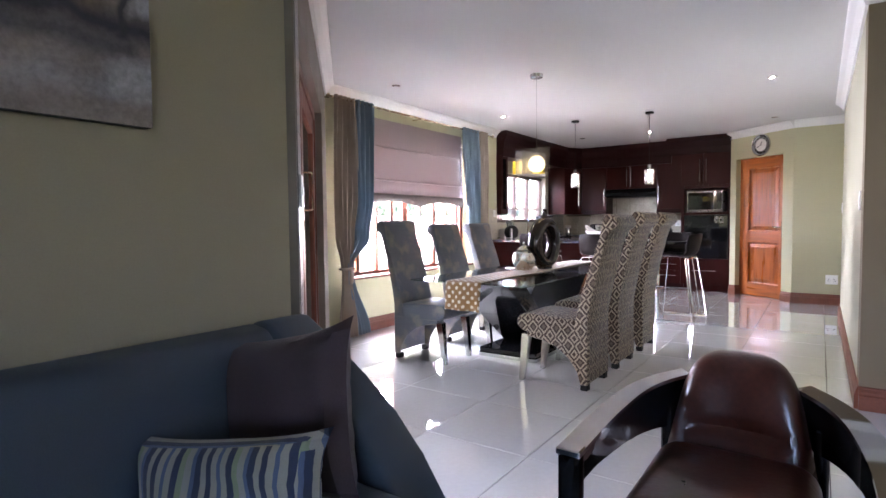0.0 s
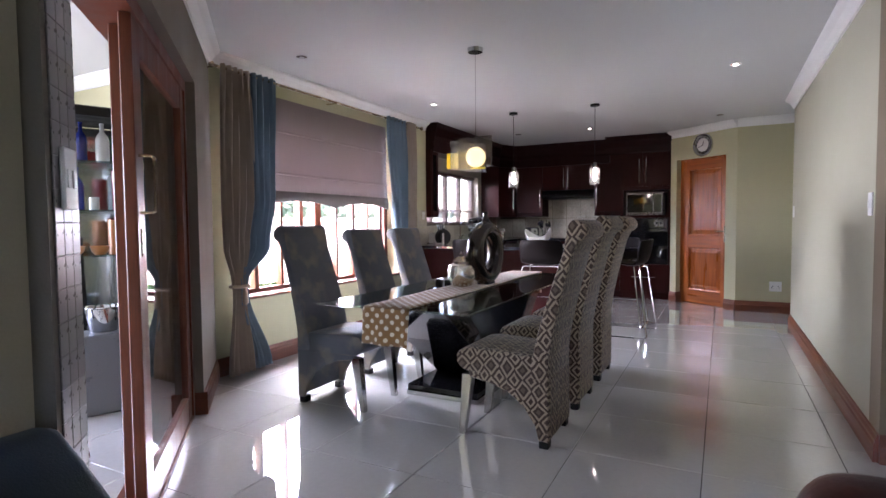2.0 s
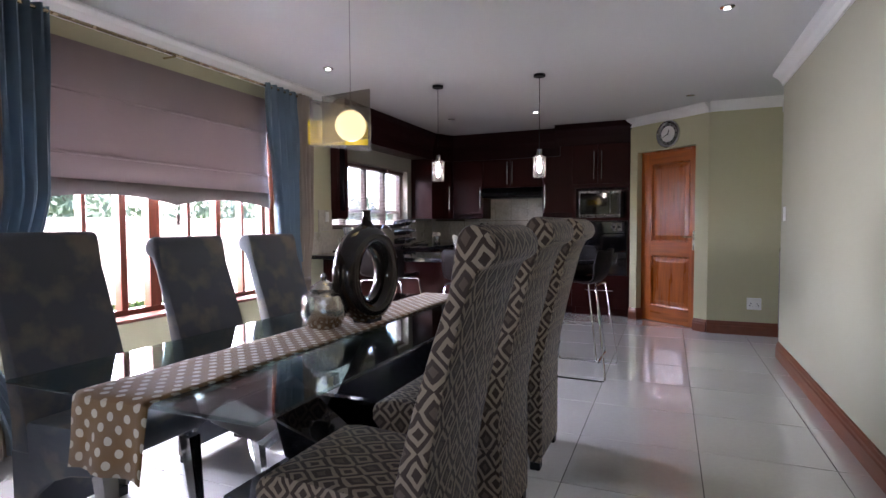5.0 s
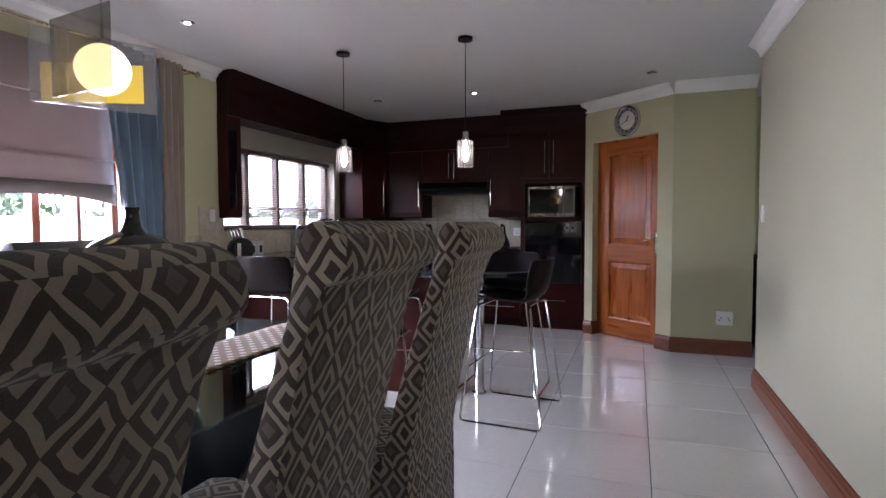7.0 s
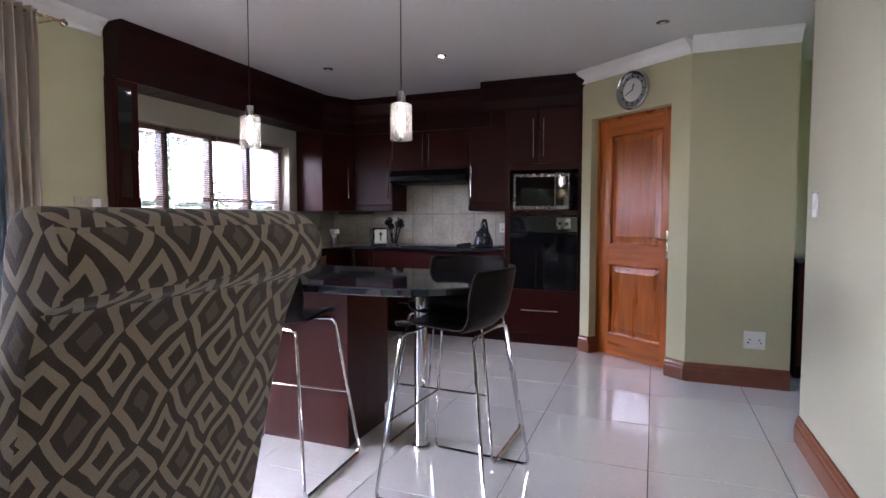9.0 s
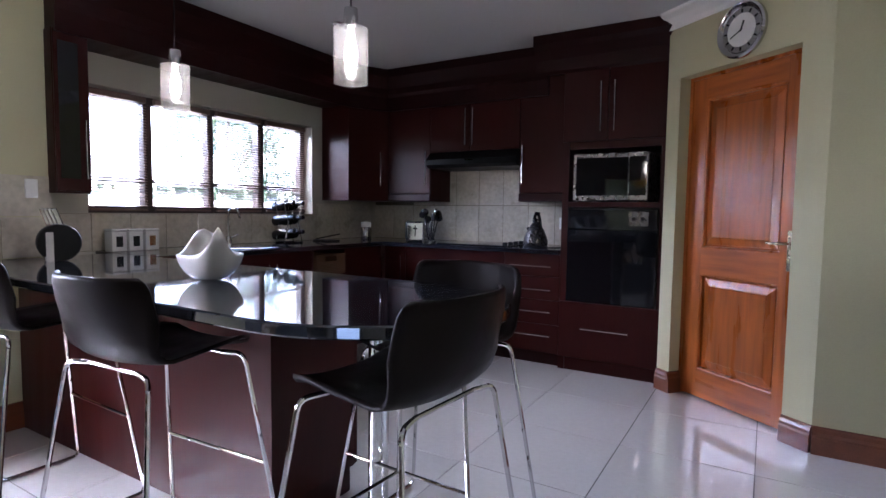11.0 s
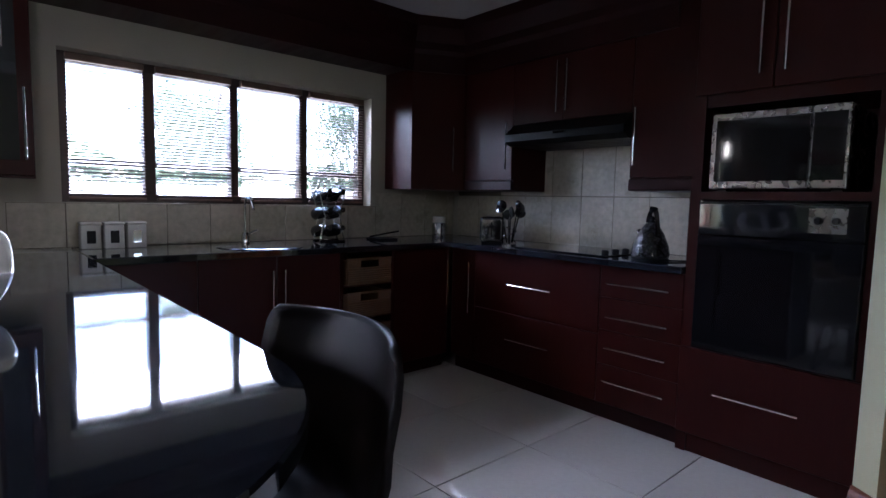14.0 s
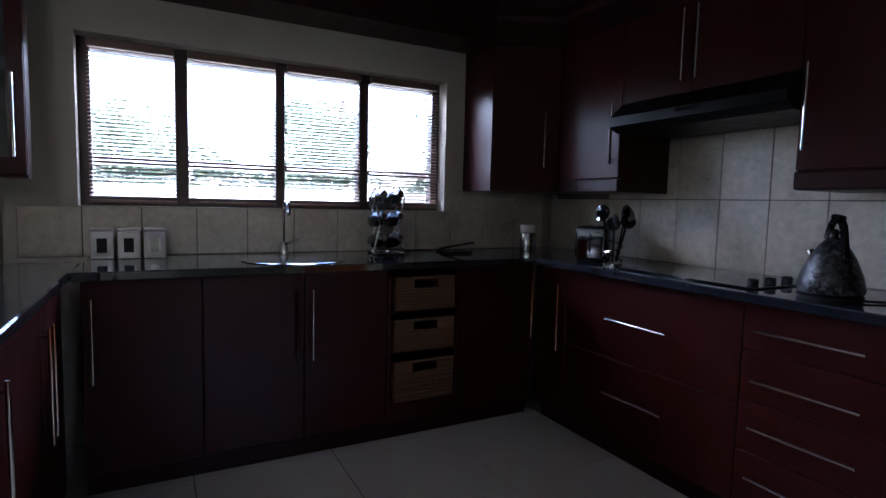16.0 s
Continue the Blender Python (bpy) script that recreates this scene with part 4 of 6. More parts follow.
urn = thing("ginger_jar", (-2.0, 4.79, 0.709), "hammered silver ginger jar with a lid on the runner", "jar")
part("jar", lathe([(0.05, 0), (0.075, 0.01), (0.10, 0.06), (0.105, 0.11), (0.092, 0.155), (0.062, 0.175)], 28), SILVER, urn, "", True)
part("lid", lathe([(0.064, 0.175), (0.066, 0.185), (0.05, 0.20), (0.03, 0.215), (0.012, 0.222), (0.016, 0.24), (0.006, 0.255)], 24), SILVER, urn, "", True)
vase = thing("ring_vase", (-1.90, 5.01, 0.709), "dark glazed ring-shaped vase with a narrow neck", "vase", turn=-4)
bm = bmesh.new()
ring = [(0, 0.172 * math.cos(a), 0.235 + 0.183 * math.sin(a)) for a in [2 * math.pi * k / 40 for k in range(40)]]
q = 12
rings = []
for k, p in enumerate(ring):
    a = 2 * math.pi * k / 40
    nrm = Vector((0, math.cos(a), math.sin(a)))
    r = 0.058
    rings.append([bm.verts.new(Vector(p) + nrm * r * math.cos(2 * math.pi * j / q) + Vector((1.15 * r * math.sin(2 * math.pi * j / q), 0, 0))) for j in range(q)])
for k in range(40):
    for j in range(q):
        bm.faces.new((rings[k][j], rings[k][(j + 1) % q], rings[(k + 1) % 40][(j + 1) % q], rings[(k + 1) % 40][j]))
part("ring", bm, BRONZEGLAZE, vase, "", True)
part("neck", lathe([(0.062, 0.405), (0.058, 0.435), (0.042, 0.462), (0.028, 0.484), (0.021, 0.505), (0.019, 0.535), (0.023, 0.546), (0.015, 0.546)], 24), BRONZEGLAZE, vase, "", True)
part("foot", box(-0.05, 0.05, -0.055, 0.055, 0.0, 0.06, 0.006), BLACKMATT, vase)


# ---- curtains and roman blind ----
def drape(name, parent, y_at, mat, z0, z1, folds, depth, x):
    """A pleated cloth; y_at(z) gives its left and right edge at a height."""
    bm = bmesh.new()
    rows, cols = 44, folds * 8
    g = []
    for i in range(rows + 1):
        z = z1 + (z0 - z1) * i / rows
        a, b, d = y_at(z)
        g.append([bm.verts.new((x + d * depth * math.sin(2 * math.pi * folds * k / cols + 0.25 * math.sin(z * 3 + k)) + 0.006 * math.sin(k * 0.9 + z * 5), a + (b - a) * k / cols, z)) for k in range(cols + 1)])
    for p, r in zip(g, g[1:]):
        for k in range(cols):
            bm.faces.new((p[k], p[k + 1], r[k + 1], r[k]))
    ob = part(name, bm, mat, parent, "", True, inplace=True)
    ob.modifiers.new("thick", "SOLIDIFY").thickness = 0.003
    return ob


def blend(z, keys):
    for (za, *a), (zb, *b) in zip(keys, keys[1:]):
        if z >= zb:
            t = (za - z) / (za - zb)
            t = t * t * (3 - 2 * t)
            return [p + (q - p) * t for p, q in zip(a, b)]
    return keys[-1][1:]


CX = -3.615
lc = thing("curtain", (CX, 4.3, 0), "beige and blue lined curtain tied back beside the dining window", "curtain", "dining curtains")
drape("beige_cloth", lc, lambda z: blend(z, [(2.36, 4.07, 4.36, 1), (1.4, 4.05, 4.38, 1), (1.0, 4.06, 4.32, 1.1), (0.74, 4.13, 4.25, 0.8), (0.66, 4.14, 4.25, 0.8), (0.02, 4.08, 4.34, 1.2)]), BEIGE, 0.02, 2.36, 5, 0.035, CX)
drape("blue_cloth", lc, lambda z: blend(z, [(2.36, 4.36, 4.62, 1), (1.4, 4.38, 4.61, 1), (1.0, 4.32, 4.53, 1.1), (0.74, 4.2, 4.27, 0.8), (0.66, 4.2, 4.27, 0.8), (0.03, 4.34, 4.52, 1.2)]), BLUE, 0.03, 2.36, 4, 0.035, CX)
part("tie_back", tube([(CX + 0.055 * math.cos(a), 4.2 + 0.075 * math.sin(a), 0.70) for a in [2 * math.pi * k / 16 for k in range(16)]], 0.014, 8, None, True), BEIGE, lc, "beige rope tie-back", True, inplace=True)
part("tassel", lathe([(0.012, 0.56), (0.024, 0.58), (0.02, 0.66), (0.014, 0.68), (0.018, 0.69)], 12, CX + 0.07, 4.19), BEIGE, lc, "", True, inplace=True)
rc = thing("curtain", (CX, 6.6, 0), "blue and beige curtain hanging beside the dining window", "curtain", "dining curtains")
drape("blue_cloth", rc, lambda z: blend(z, [(2.36, 6.30, 6.72, 1), (1.2, 6.40, 6.74, 1), (0.74, 6.62, 6.76, 0.8), (0.66, 6.62, 6.76, 0.8), (0.03, 6.5, 6.72, 1.2)]), BLUE, 0.03, 2.36, 5, 0.035, CX)
drape("beige_cloth", rc, lambda z: blend(z, [(2.36, 6.72, 6.93, 1), (1.2, 6.74, 6.93, 1), (0.74, 6.72, 6.86, 0.8), (0.66, 6.72, 6.86, 0.8), (0.02, 6.72, 6.92, 1.2)]), BEIGE, 0.02, 2.36, 4, 0.035, CX)
part("tie_back", tube([(CX + 0.055 * math.cos(a), 6.74 + 0.09 * math.sin(a), 0.70) for a in [2 * math.pi * k / 16 for k in range(16)]], 0.014, 8, None, True), BEIGE, rc, "beige rope tie-back", True, inplace=True)
rod = thing("curtain_rod", (CX, 5.4, 2.3), "thin brushed metal curtain rod with finials", "curtain rod")
part("rod", tube([(CX, 4.0, 2.335), (CX, 7.08, 2.335)], 0.011), BRASS, rod, "", True, inplace=True)
for y in (4.0, 7.08):
    part("finial", turned(lathe([(0.012, -0.02), (0.025, 0), (0.012, 0.02)], 14), Matrix.Translation((CX, y, 2.335)) @ pose(0, 0, 0, 90)), BRASS, rod, "", True, inplace=True)
for y in (4.03, 5.45, 7.03):
    part("bracket", tube([(WX, y, 2.335), (CX, y, 2.335)], 0.007), BRASS, rod, "", True, inplace=True)

rb = thing("roman_blind", (-3.71, 5.45, 1.3), "mauve-grey roman blind half drawn with a scalloped hem", "blind")
bm = bmesh.new()
BA, BB = 4.52, 6.42
prof = [(2.255, 0.0), (1.98, 0.0), (1.975, 0.012), (1.965, 0.012), (1.96, 0.0), (1.62, 0.004), (1.615, 0.02), (1.605, 0.02), (1.60, 0.006), (1.455, 0.012)]
g = [[bm.verts.new((-3.71 + d + 0.004 * math.sin(k * 0.7) * (2.26 - z), BA + (BB - BA) * k / 20, z)) for k in range(21)] for z, d in prof]
for p, r in zip(g, g[1:]):
    for k in range(20):
        bm.faces.new((p[k], p[k + 1], r[k + 1], r[k]))
part("cloth", bm, BLIND, rb, "", True, inplace=True).modifiers.new("thick", "SOLIDIFY").thickness = 0.004
bm = bmesh.new()
top, mid, low = [], [], []
for k in range(49):
    t = k / 48
    y = BA + (BB - BA) * t
    s = (t * 2) % 1.0 if t < 1 else 1.0
    z = 1.325 + 0.055 * math.sin(math.pi * s) ** 0.8
    top.append(bm.verts.new((-3.692, y, 1.46)))
    mid.append(bm.verts.new((-3.680, y, (1.46 + z) / 2)))
    low.append(bm.verts.new((-3.688, y, z)))
for a, b in ((top, mid), (mid, low)):
    for k in range(48):
        bm.faces.new((a[k], a[k + 1], b[k + 1], b[k]))
part("scalloped_hem", bm, TRIMCLOTH, rb, "taupe scalloped hem", True, inplace=True).modifiers.new("thick", "SOLIDIFY").thickness = 0.008
part("tassel", lathe([(0.006, 1.19), (0.014, 1.20), (0.012, 1.26), (0.004, 1.27), (0.002, 1.33)], 10, -3.68, 5.47), TRIMCLOTH, rb, "", True, inplace=True)


# ---- lamps ----
def downlight(x, y, lit):
    d = thing("downlight", (x, y, CEIL), "small recessed ceiling spotlight, " + ("switched on" if lit else "switched off"), "downlight", "ceiling spotlights")
    part("rim", lathe([(0.0185, CEIL - 0.004), (0.024, CEIL - 0.008), (0.042, CEIL - 0.004), (0.042, CEIL - 0.0005)], 24, x, y), STEEL, d, "", True, inplace=True)
    part("lens", lathe([(0.018, CEIL - 0.0105), (0.018, CEIL - 0.006)], 20, x, y), SPOT if lit else CERAMIC, d, "", False, inplace=True)


for x, y, lit in ((-3.13, 6.5, True), (-3.23, 4.52, False), (-0.23, 6.39, True), (-1.96, 8.9, True), (-0.35, 8.75, False), (-3.0, 8.9, False), (-0.3, 4.0, True)):
    downlight(x, y, lit)

for x in (-1.577, -2.527):
    p = thing("pendant_lamp", (x, 7.375, CEIL), "glass cylinder pendant lamp over the breakfast bar, lit", "pendant lamp", "bar pendants")
    part("ceiling_cup", lathe([(0.05, CEIL - 0.022), (0.05, CEIL - 0.001)], 24, x, 7.375), BLACKMATT, p, "", True, inplace=True)
    part("cord", tube([(x, 7.375, 1.83), (x, 7.375, CEIL - 0.02)], 0.003, 6), BLACKMATT, p, "", True, inplace=True)
    part("lamp_holder", lathe([(0.022, 1.77), (0.024, 1.80), (0.022, 1.83)], 18, x, 7.375), STEEL, p, "", True, inplace=True)
    part("shade", lathe([(0.055, 1.59), (0.056, 1.59), (0.057, 1.765), (0.022, 1.778), (0.022, 1.774), (0.053, 1.762), (0.0535, 1.59)], 28, x, 7.375), LAMPGLASS, p, "clear glass cylinder", True, inplace=True).visible_shadow = False
    part("bulb", lathe([(0.008, 1.765), (0.012, 1.74), (0.02, 1.70), (0.02, 1.66), (0.01, 1.635), (0.002, 1.63)], 16, x, 7.375), BULB, p, "glowing filament bulb", True, inplace=True)

PX, PY = -1.967, 4.985
p = thing("dining_pendant", (PX, PY, CEIL), "lit opal globe pendant between amber and smoked acrylic plates", "pendant lamp")
part("ceiling_cup", lathe([(0.055, CEIL - 0.03), (0.06, CEIL - 0.001)], 24, PX, PY), STEEL, p, "", True, inplace=True)
part("cord", tube([(PX, PY, 1.80), (PX, PY, CEIL - 0.02)], 0.0025, 6), STEEL, p, "", True, inplace=True)
part("globe", lathe([(0.002, 1.59)] + [(0.075 * math.sin(math.pi * k / 14), 1.665 - 0.075 * math.cos(math.pi * k / 14)) for k in range(1, 14)] + [(0.002, 1.74)], 24, PX, PY), GLOBE, p, "glowing opal glass globe", True, inplace=True)
part("cap", lathe([(0.026, 1.736), (0.024, 1.75), (0.006, 1.762), (0.004, 1.80)], 18, PX, PY), STEEL, p, "", True, inplace=True)
# three plates stand round the globe, held by thin rods
for nm, m, rz, x0, x1, o, z0, z1 in (("amber_plate", AMBER, 29, -0.215, 0.08, 0.088, 1.585, 1.705), ("smoked_plate", SMOKE, 62, -0.17, 0.17, 0.09, 1.565, 1.785), ("smoked_plate", SMOKE, -8, -0.10, 0.19, -0.09, 1.575, 1.80)):
    bm = turned(box(x0, x1, o - 0.002, o + 0.002, z0, z1, 0.0008), Matrix.Translation((PX, PY, 0)) @ pose(0, 0, 0, 0, 0, rz))
    part(nm, bm, m, p, "amber acrylic" if m is AMBER else "smoked acrylic", inplace=True).visible_shadow = False
for rz, o, z in ((29, 0.088, 1.69), (62, 0.09, 1.75), (-8, -0.09, 1.75)):
    bm = turned(tube([(0.0, 0.02 * (1 if o > 0 else -1), 1.755), (0.0, o, z)], 0.003), Matrix.Translation((PX, PY, 0)) @ pose(0, 0, 0, 0, 0, rz))
    part("rod", bm, BRASS, p, "", True, inplace=True)


# ---- bar stools ----
def bar_stool():
    """A sled-framed stool that faces +x."""
    s = thing("bar_stool", (0, 0, 0), "dark moulded plywood bar stool on a chrome wire sled frame", "stool", "bar stools")
    bm = bmesh.new()
    prof = [(0.215, 0.648), (0.205, 0.664), (0.16, 0.672), (0.06, 0.664), (-0.05, 0.655), (-0.11, 0.657), (-0.155, 0.670), (-0.19, 0.697), (-0.213, 0.735), (-0.228, 0.785), (-0.24, 0.835), (-0.248, 0.875), (-0.252, 0.895), (-0.254, 0.905)]
    half = [0.17, 0.19, 0.205, 0.213, 0.217, 0.220, 0.224, 0.228, 0.232, 0.236, 0.236, 0.230, 0.217, 0.195]
    g = []
    for i, ((x, z), w) in enumerate(zip(prof, half)):
        up = min(1.0, max(0.0, (i - 4) / 5))
        row = []
        for k in range(17):
            t = -1 + k / 8
            row.append(bm.verts.new((x + 0.075 * up * abs(t) ** 2.2, w * t, z + 0.022 * (1 - up) * abs(t) ** 2.5)))
        g.append(row)
    for a, b in zip(g, g[1:]):
        for k in range(16):
            bm.faces.new((a[k], a[k + 1], b[k + 1], b[k]))
    sh = part("shell", bm, DARKPLY, s, "", True)
    sh.modifiers.new("thick", "SOLIDIFY").thickness = 0.011
    for y in (-1, 1):
        loop = bend([(0.15, 0.12 * y, 0.645), (0.17, 0.2 * y, 0.645), (0.25, 0.29 * y, 0.009), (-0.25, 0.29 * y, 0.009), (-0.16, 0.2 * y, 0.645), (-0.14, 0.12 * y, 0.645)], 0.03)
        part("sled_leg", tube(loop, 0.0075), CHROME, s, "chrome wire", True)
    part("foot_rail", tube([(0.213, -0.245, 0.30), (0.213, 0.245, 0.30)], 0.006), CHROME, s, "", True)
    part("cross_bar", tube([(0.15, -0.12, 0.645), (0.15, 0.12, 0.645)], 0.006), CHROME, s, "", True)
    part("cross_bar", tube([(-0.14, -0.12, 0.645), (-0.14, 0.12, 0.645)], 0.006), CHROME, s, "", True)
    for o in s.children:
        for v in o.data.vertices:
            v.co.z = 0.009 + (v.co.z - 0.009) * 1.09
    return s


stool = bar_stool()
stool.matrix_basis = pose(-1.185, 7.125, 0, 0, 0, 176)
for x, y, rz in ((-2.03, 6.97, 93), (-2.83, 6.97, 88), (-1.36, 7.60, -92)):
    copy_thing(stool, pose(x, y, 0, 0, 0, rz))

# ---- lounge: sofa, armchair, painting ----
sofa = thing("sofa", (-1.0, 0.6, 0), "slate-blue leather sofa with a sloping arm along the wall", "sofa")
part("back", side_prism([(-1.48, 0.06), (-1.18, 0.06), (-1.2, 0.5), (-1.30, 0.75), (-1.34, 0.79), (-1.42, 0.805), (-1.475, 0.77)], -1.2, 1.565, 0.02, 2), SOFACLOTH, sofa, "", True, inplace=True)
part("seat", box(-1.24, -0.66, -1.2, 1.565, 0.06, 0.40, 0.06, seg=3), SOFACLOTH, sofa, "", True, inplace=True)
armline = [(-1.48, 0.05), (-1.48, 0.765), (-1.45, 0.80), (-1.38, 0.81), (-1.30, 0.765), (-1.19, 0.695), (-1.09, 0.63), (-0.96, 0.53), (-0.85, 0.415), (-0.765, 0.295), (-0.71, 0.17), (-0.68, 0.05)]
part("arm", side_prism(armline, 1.57, 1.77, 0.02, 3), SOFACLOTH, sofa, "", True, inplace=True)
for x in (-1.4, -0.76):
    for y in (-1.1, 1.7):
        part("foot", lathe([(0.025, 0), (0.03, 0.06)], 12, x, y), BLACKMATT, sofa, inplace=True)


def cushion(name, w, h, d, mat, label, m):
    """A plump cushion with pinched corners, upright in x and z."""
    bm = bmesh.new()
    n = 14
    sides = []
    for s in (-1, 1):
        g = []
        for i in range(n + 1):
            row = []
            for k in range(n + 1):
                u, v = -1 + 2 * i / n, -1 + 2 * k / n
                puff = (max(0.0, 1 - u ** 4) * max(0.0, 1 - v ** 4)) ** 0.55
                pinch = 1 - 0.13 * (1 - abs(u) ** 3) * abs(v) ** 2
                pinch2 = 1 - 0.13 * (1 - abs(v) ** 3) * abs(u) ** 2
                row.append(bm.verts.new((u * w / 2 * pinch2, s * d / 2 * puff + (0.008 * math.sin(5 * u + 3 * v) + 0.004 * math.sin(11 * u * v + 7 * v)) * puff, v * h / 2 * pinch)))
            g.append(row)
        for a, b in zip(g, g[1:]):
            for k in range(n):
                bm.faces.new((a[k], a[k + 1], b[k + 1], b[k]))
        sides.append(g)
    bmesh.ops.remove_doubles(bm, verts=bm.verts, dist=0.0005)
    c = solo(name, bm, mat, label, "cushion", "sofa cushions", smooth=True, cloth=True)
    c.matrix_basis = m
    return c


cushion("plum_cushion", 0.58, 0.50, 0.17, PLUM, "plum-grey velvet cushion leaning on the sofa arm", pose(-1.12, 1.43, 0.585, -12, -12, 6))
cushion("striped_cushion", 0.60, 0.31, 0.15, STRIPES, "blue, cream and green striped lumbar cushion on the sofa", pose(-0.965, 1.15, 0.495, -14, -9, 14))

ac = thing("armchair", (-0.04, 2.15, 0), "oxblood leather armchair with black curved arms and chrome trim", "armchair")
AX = -0.04
bm = bmesh.new()
g = {}
for i in range(25):
    for k in range(33):
        for sg in (-1, 1):
            u, v = -1 + i / 12, -1 + k / 16
            puff = (max(0.0, 1 - abs(u) ** 5) * max(0.0, 1 - abs(v) ** 5)) ** 0.5
            wd = 0.188 - 0.040 * v - 0.02 * max(0.0, v) ** 4
            g[i, k, sg] = bm.verts.new((AX + u * wd, 2.40 + 0.05 * v + sg * (0.08 - 0.016 * math.exp(-((v + 0.05 + 0.12 * u * u) / 0.09) ** 2) * (abs(u) < 0.7)) * puff - 0.03 * u * u, 0.49 + 0.21 * v - 0.035 * abs(u) ** 4 * (v > 0) * v ** 2))
for i in range(24):
    for k in range(32):
        for sg in (-1, 1):
            bm.faces.new((g[i, k, sg], g[i + 1, k, sg], g[i + 1, k + 1, sg], g[i, k + 1, sg]))
bmesh.ops.remove_doubles(bm, verts=bm.verts, dist=0.0005)
part("back_cushion", bm, LEATHER, ac, "oxblood leather", True, inplace=True)
part("seat_cushion", box(AX - 0.225, AX + 0.225, 1.78, 2.33, 0.27, 0.425, 0.075, seg=5), LEATHER, ac, "oxblood leather", True, inplace=True)
part("seat_base", box(AX - 0.24, AX + 0.24, 1.80, 2.4, 0.10, 0.27, 0.02, seg=2), BLACKMATT, ac, "", True, inplace=True)
for sd_ in (-1, 1):
    line = bend([(AX + sd_ * 0.17, 2.44, 0.60), (AX + sd_ * 0.29, 2.36, 0.57), (AX + sd_ * 0.355, 2.12, 0.51), (AX + sd_ * 0.36, 1.86, 0.49)], 0.12, 6)
    bm, topb = bmesh.new(), bmesh.new()
    for b, (wi, h0, h1) in ((bm, (0.018, -0.17, 0.0)), (topb, (0.036, 0.0, 0.012))):
        rings = []
        for i, p in enumerate(line):
            dirv = (line[min(i + 1, len(line) - 1)] - line[max(i - 1, 0)]).normalized()
            nv = Vector((-dirv.y, dirv.x, 0)).normalized()
            low = h0 * (1 - 0.45 * i / len(line))
            rings.append([b.verts.new(p + nv * o + Vector((0, 0, z))) for o, z in ((-wi, low), (wi, low), (wi, h1), (-wi, h1))])
        for a, r in zip(rings, rings[1:]):
            for k in range(4):
                b.faces.new((a[k], a[(k + 1) % 4], r[(k + 1) % 4], r[k]))
        b.faces.new(rings[0][::-1])
        b.faces.new(rings[-1])
    part("arm", bm, BLACKGLOSS, ac, "black curved arm", True, inplace=True)
    part("arm_trim", topb, CHROME, ac, "polished metal arm cap", True, inplace=True)
    ex = AX + sd_ * 0.36
    part("front_post", box(ex - 0.034, ex + 0.034, 1.835, 1.875, 0.0, 0.50, 0.01, seg=2), BLACKGLOSS, ac, "", True, inplace=True)
    part("post_cap", box(ex - 0.036, ex + 0.036, 1.825, 1.88, 0.485, 0.506, 0.004), CHROME, ac, inplace=True)
    part("rear_leg", box(AX + sd_ * 0.22 - 0.02, AX + sd_ * 0.22 + 0.02, 2.38, 2.42, 0.0, 0.5, 0.006), BLACKGLOSS, ac, inplace=True)

ART = material("abstract_paint", (0.30, 0.25, 0.225), 0.55, 0, 0.35, 5.0, 60, 0.6)
n_, l_ = ART.node_tree.nodes, ART.node_tree.links
hs = next(x for x in n_ if x.bl_idname == "ShaderNodeHueSaturation")
tcc, wob, off_, sepp = (n_.new("ShaderNode" + k) for k in ("TexCoord", "TexNoise", "VectorMath", "SeparateXYZ"))
wob.inputs["Scale"].default_value, wob.inputs["Detail"].default_value = 7.0, 6
off_.operation = "MULTIPLY_ADD"
off_.inputs[1].default_value = (0.1, 0.1, 0.1)
l_.new(tcc.outputs["Object"], wob.inputs[0])
l_.new(wob.outputs["Color"], off_.inputs[0])
l_.new(tcc.outputs["Object"], off_.inputs[2])
l_.new(off_.outputs[0], sepp.inputs[0])
tone = None
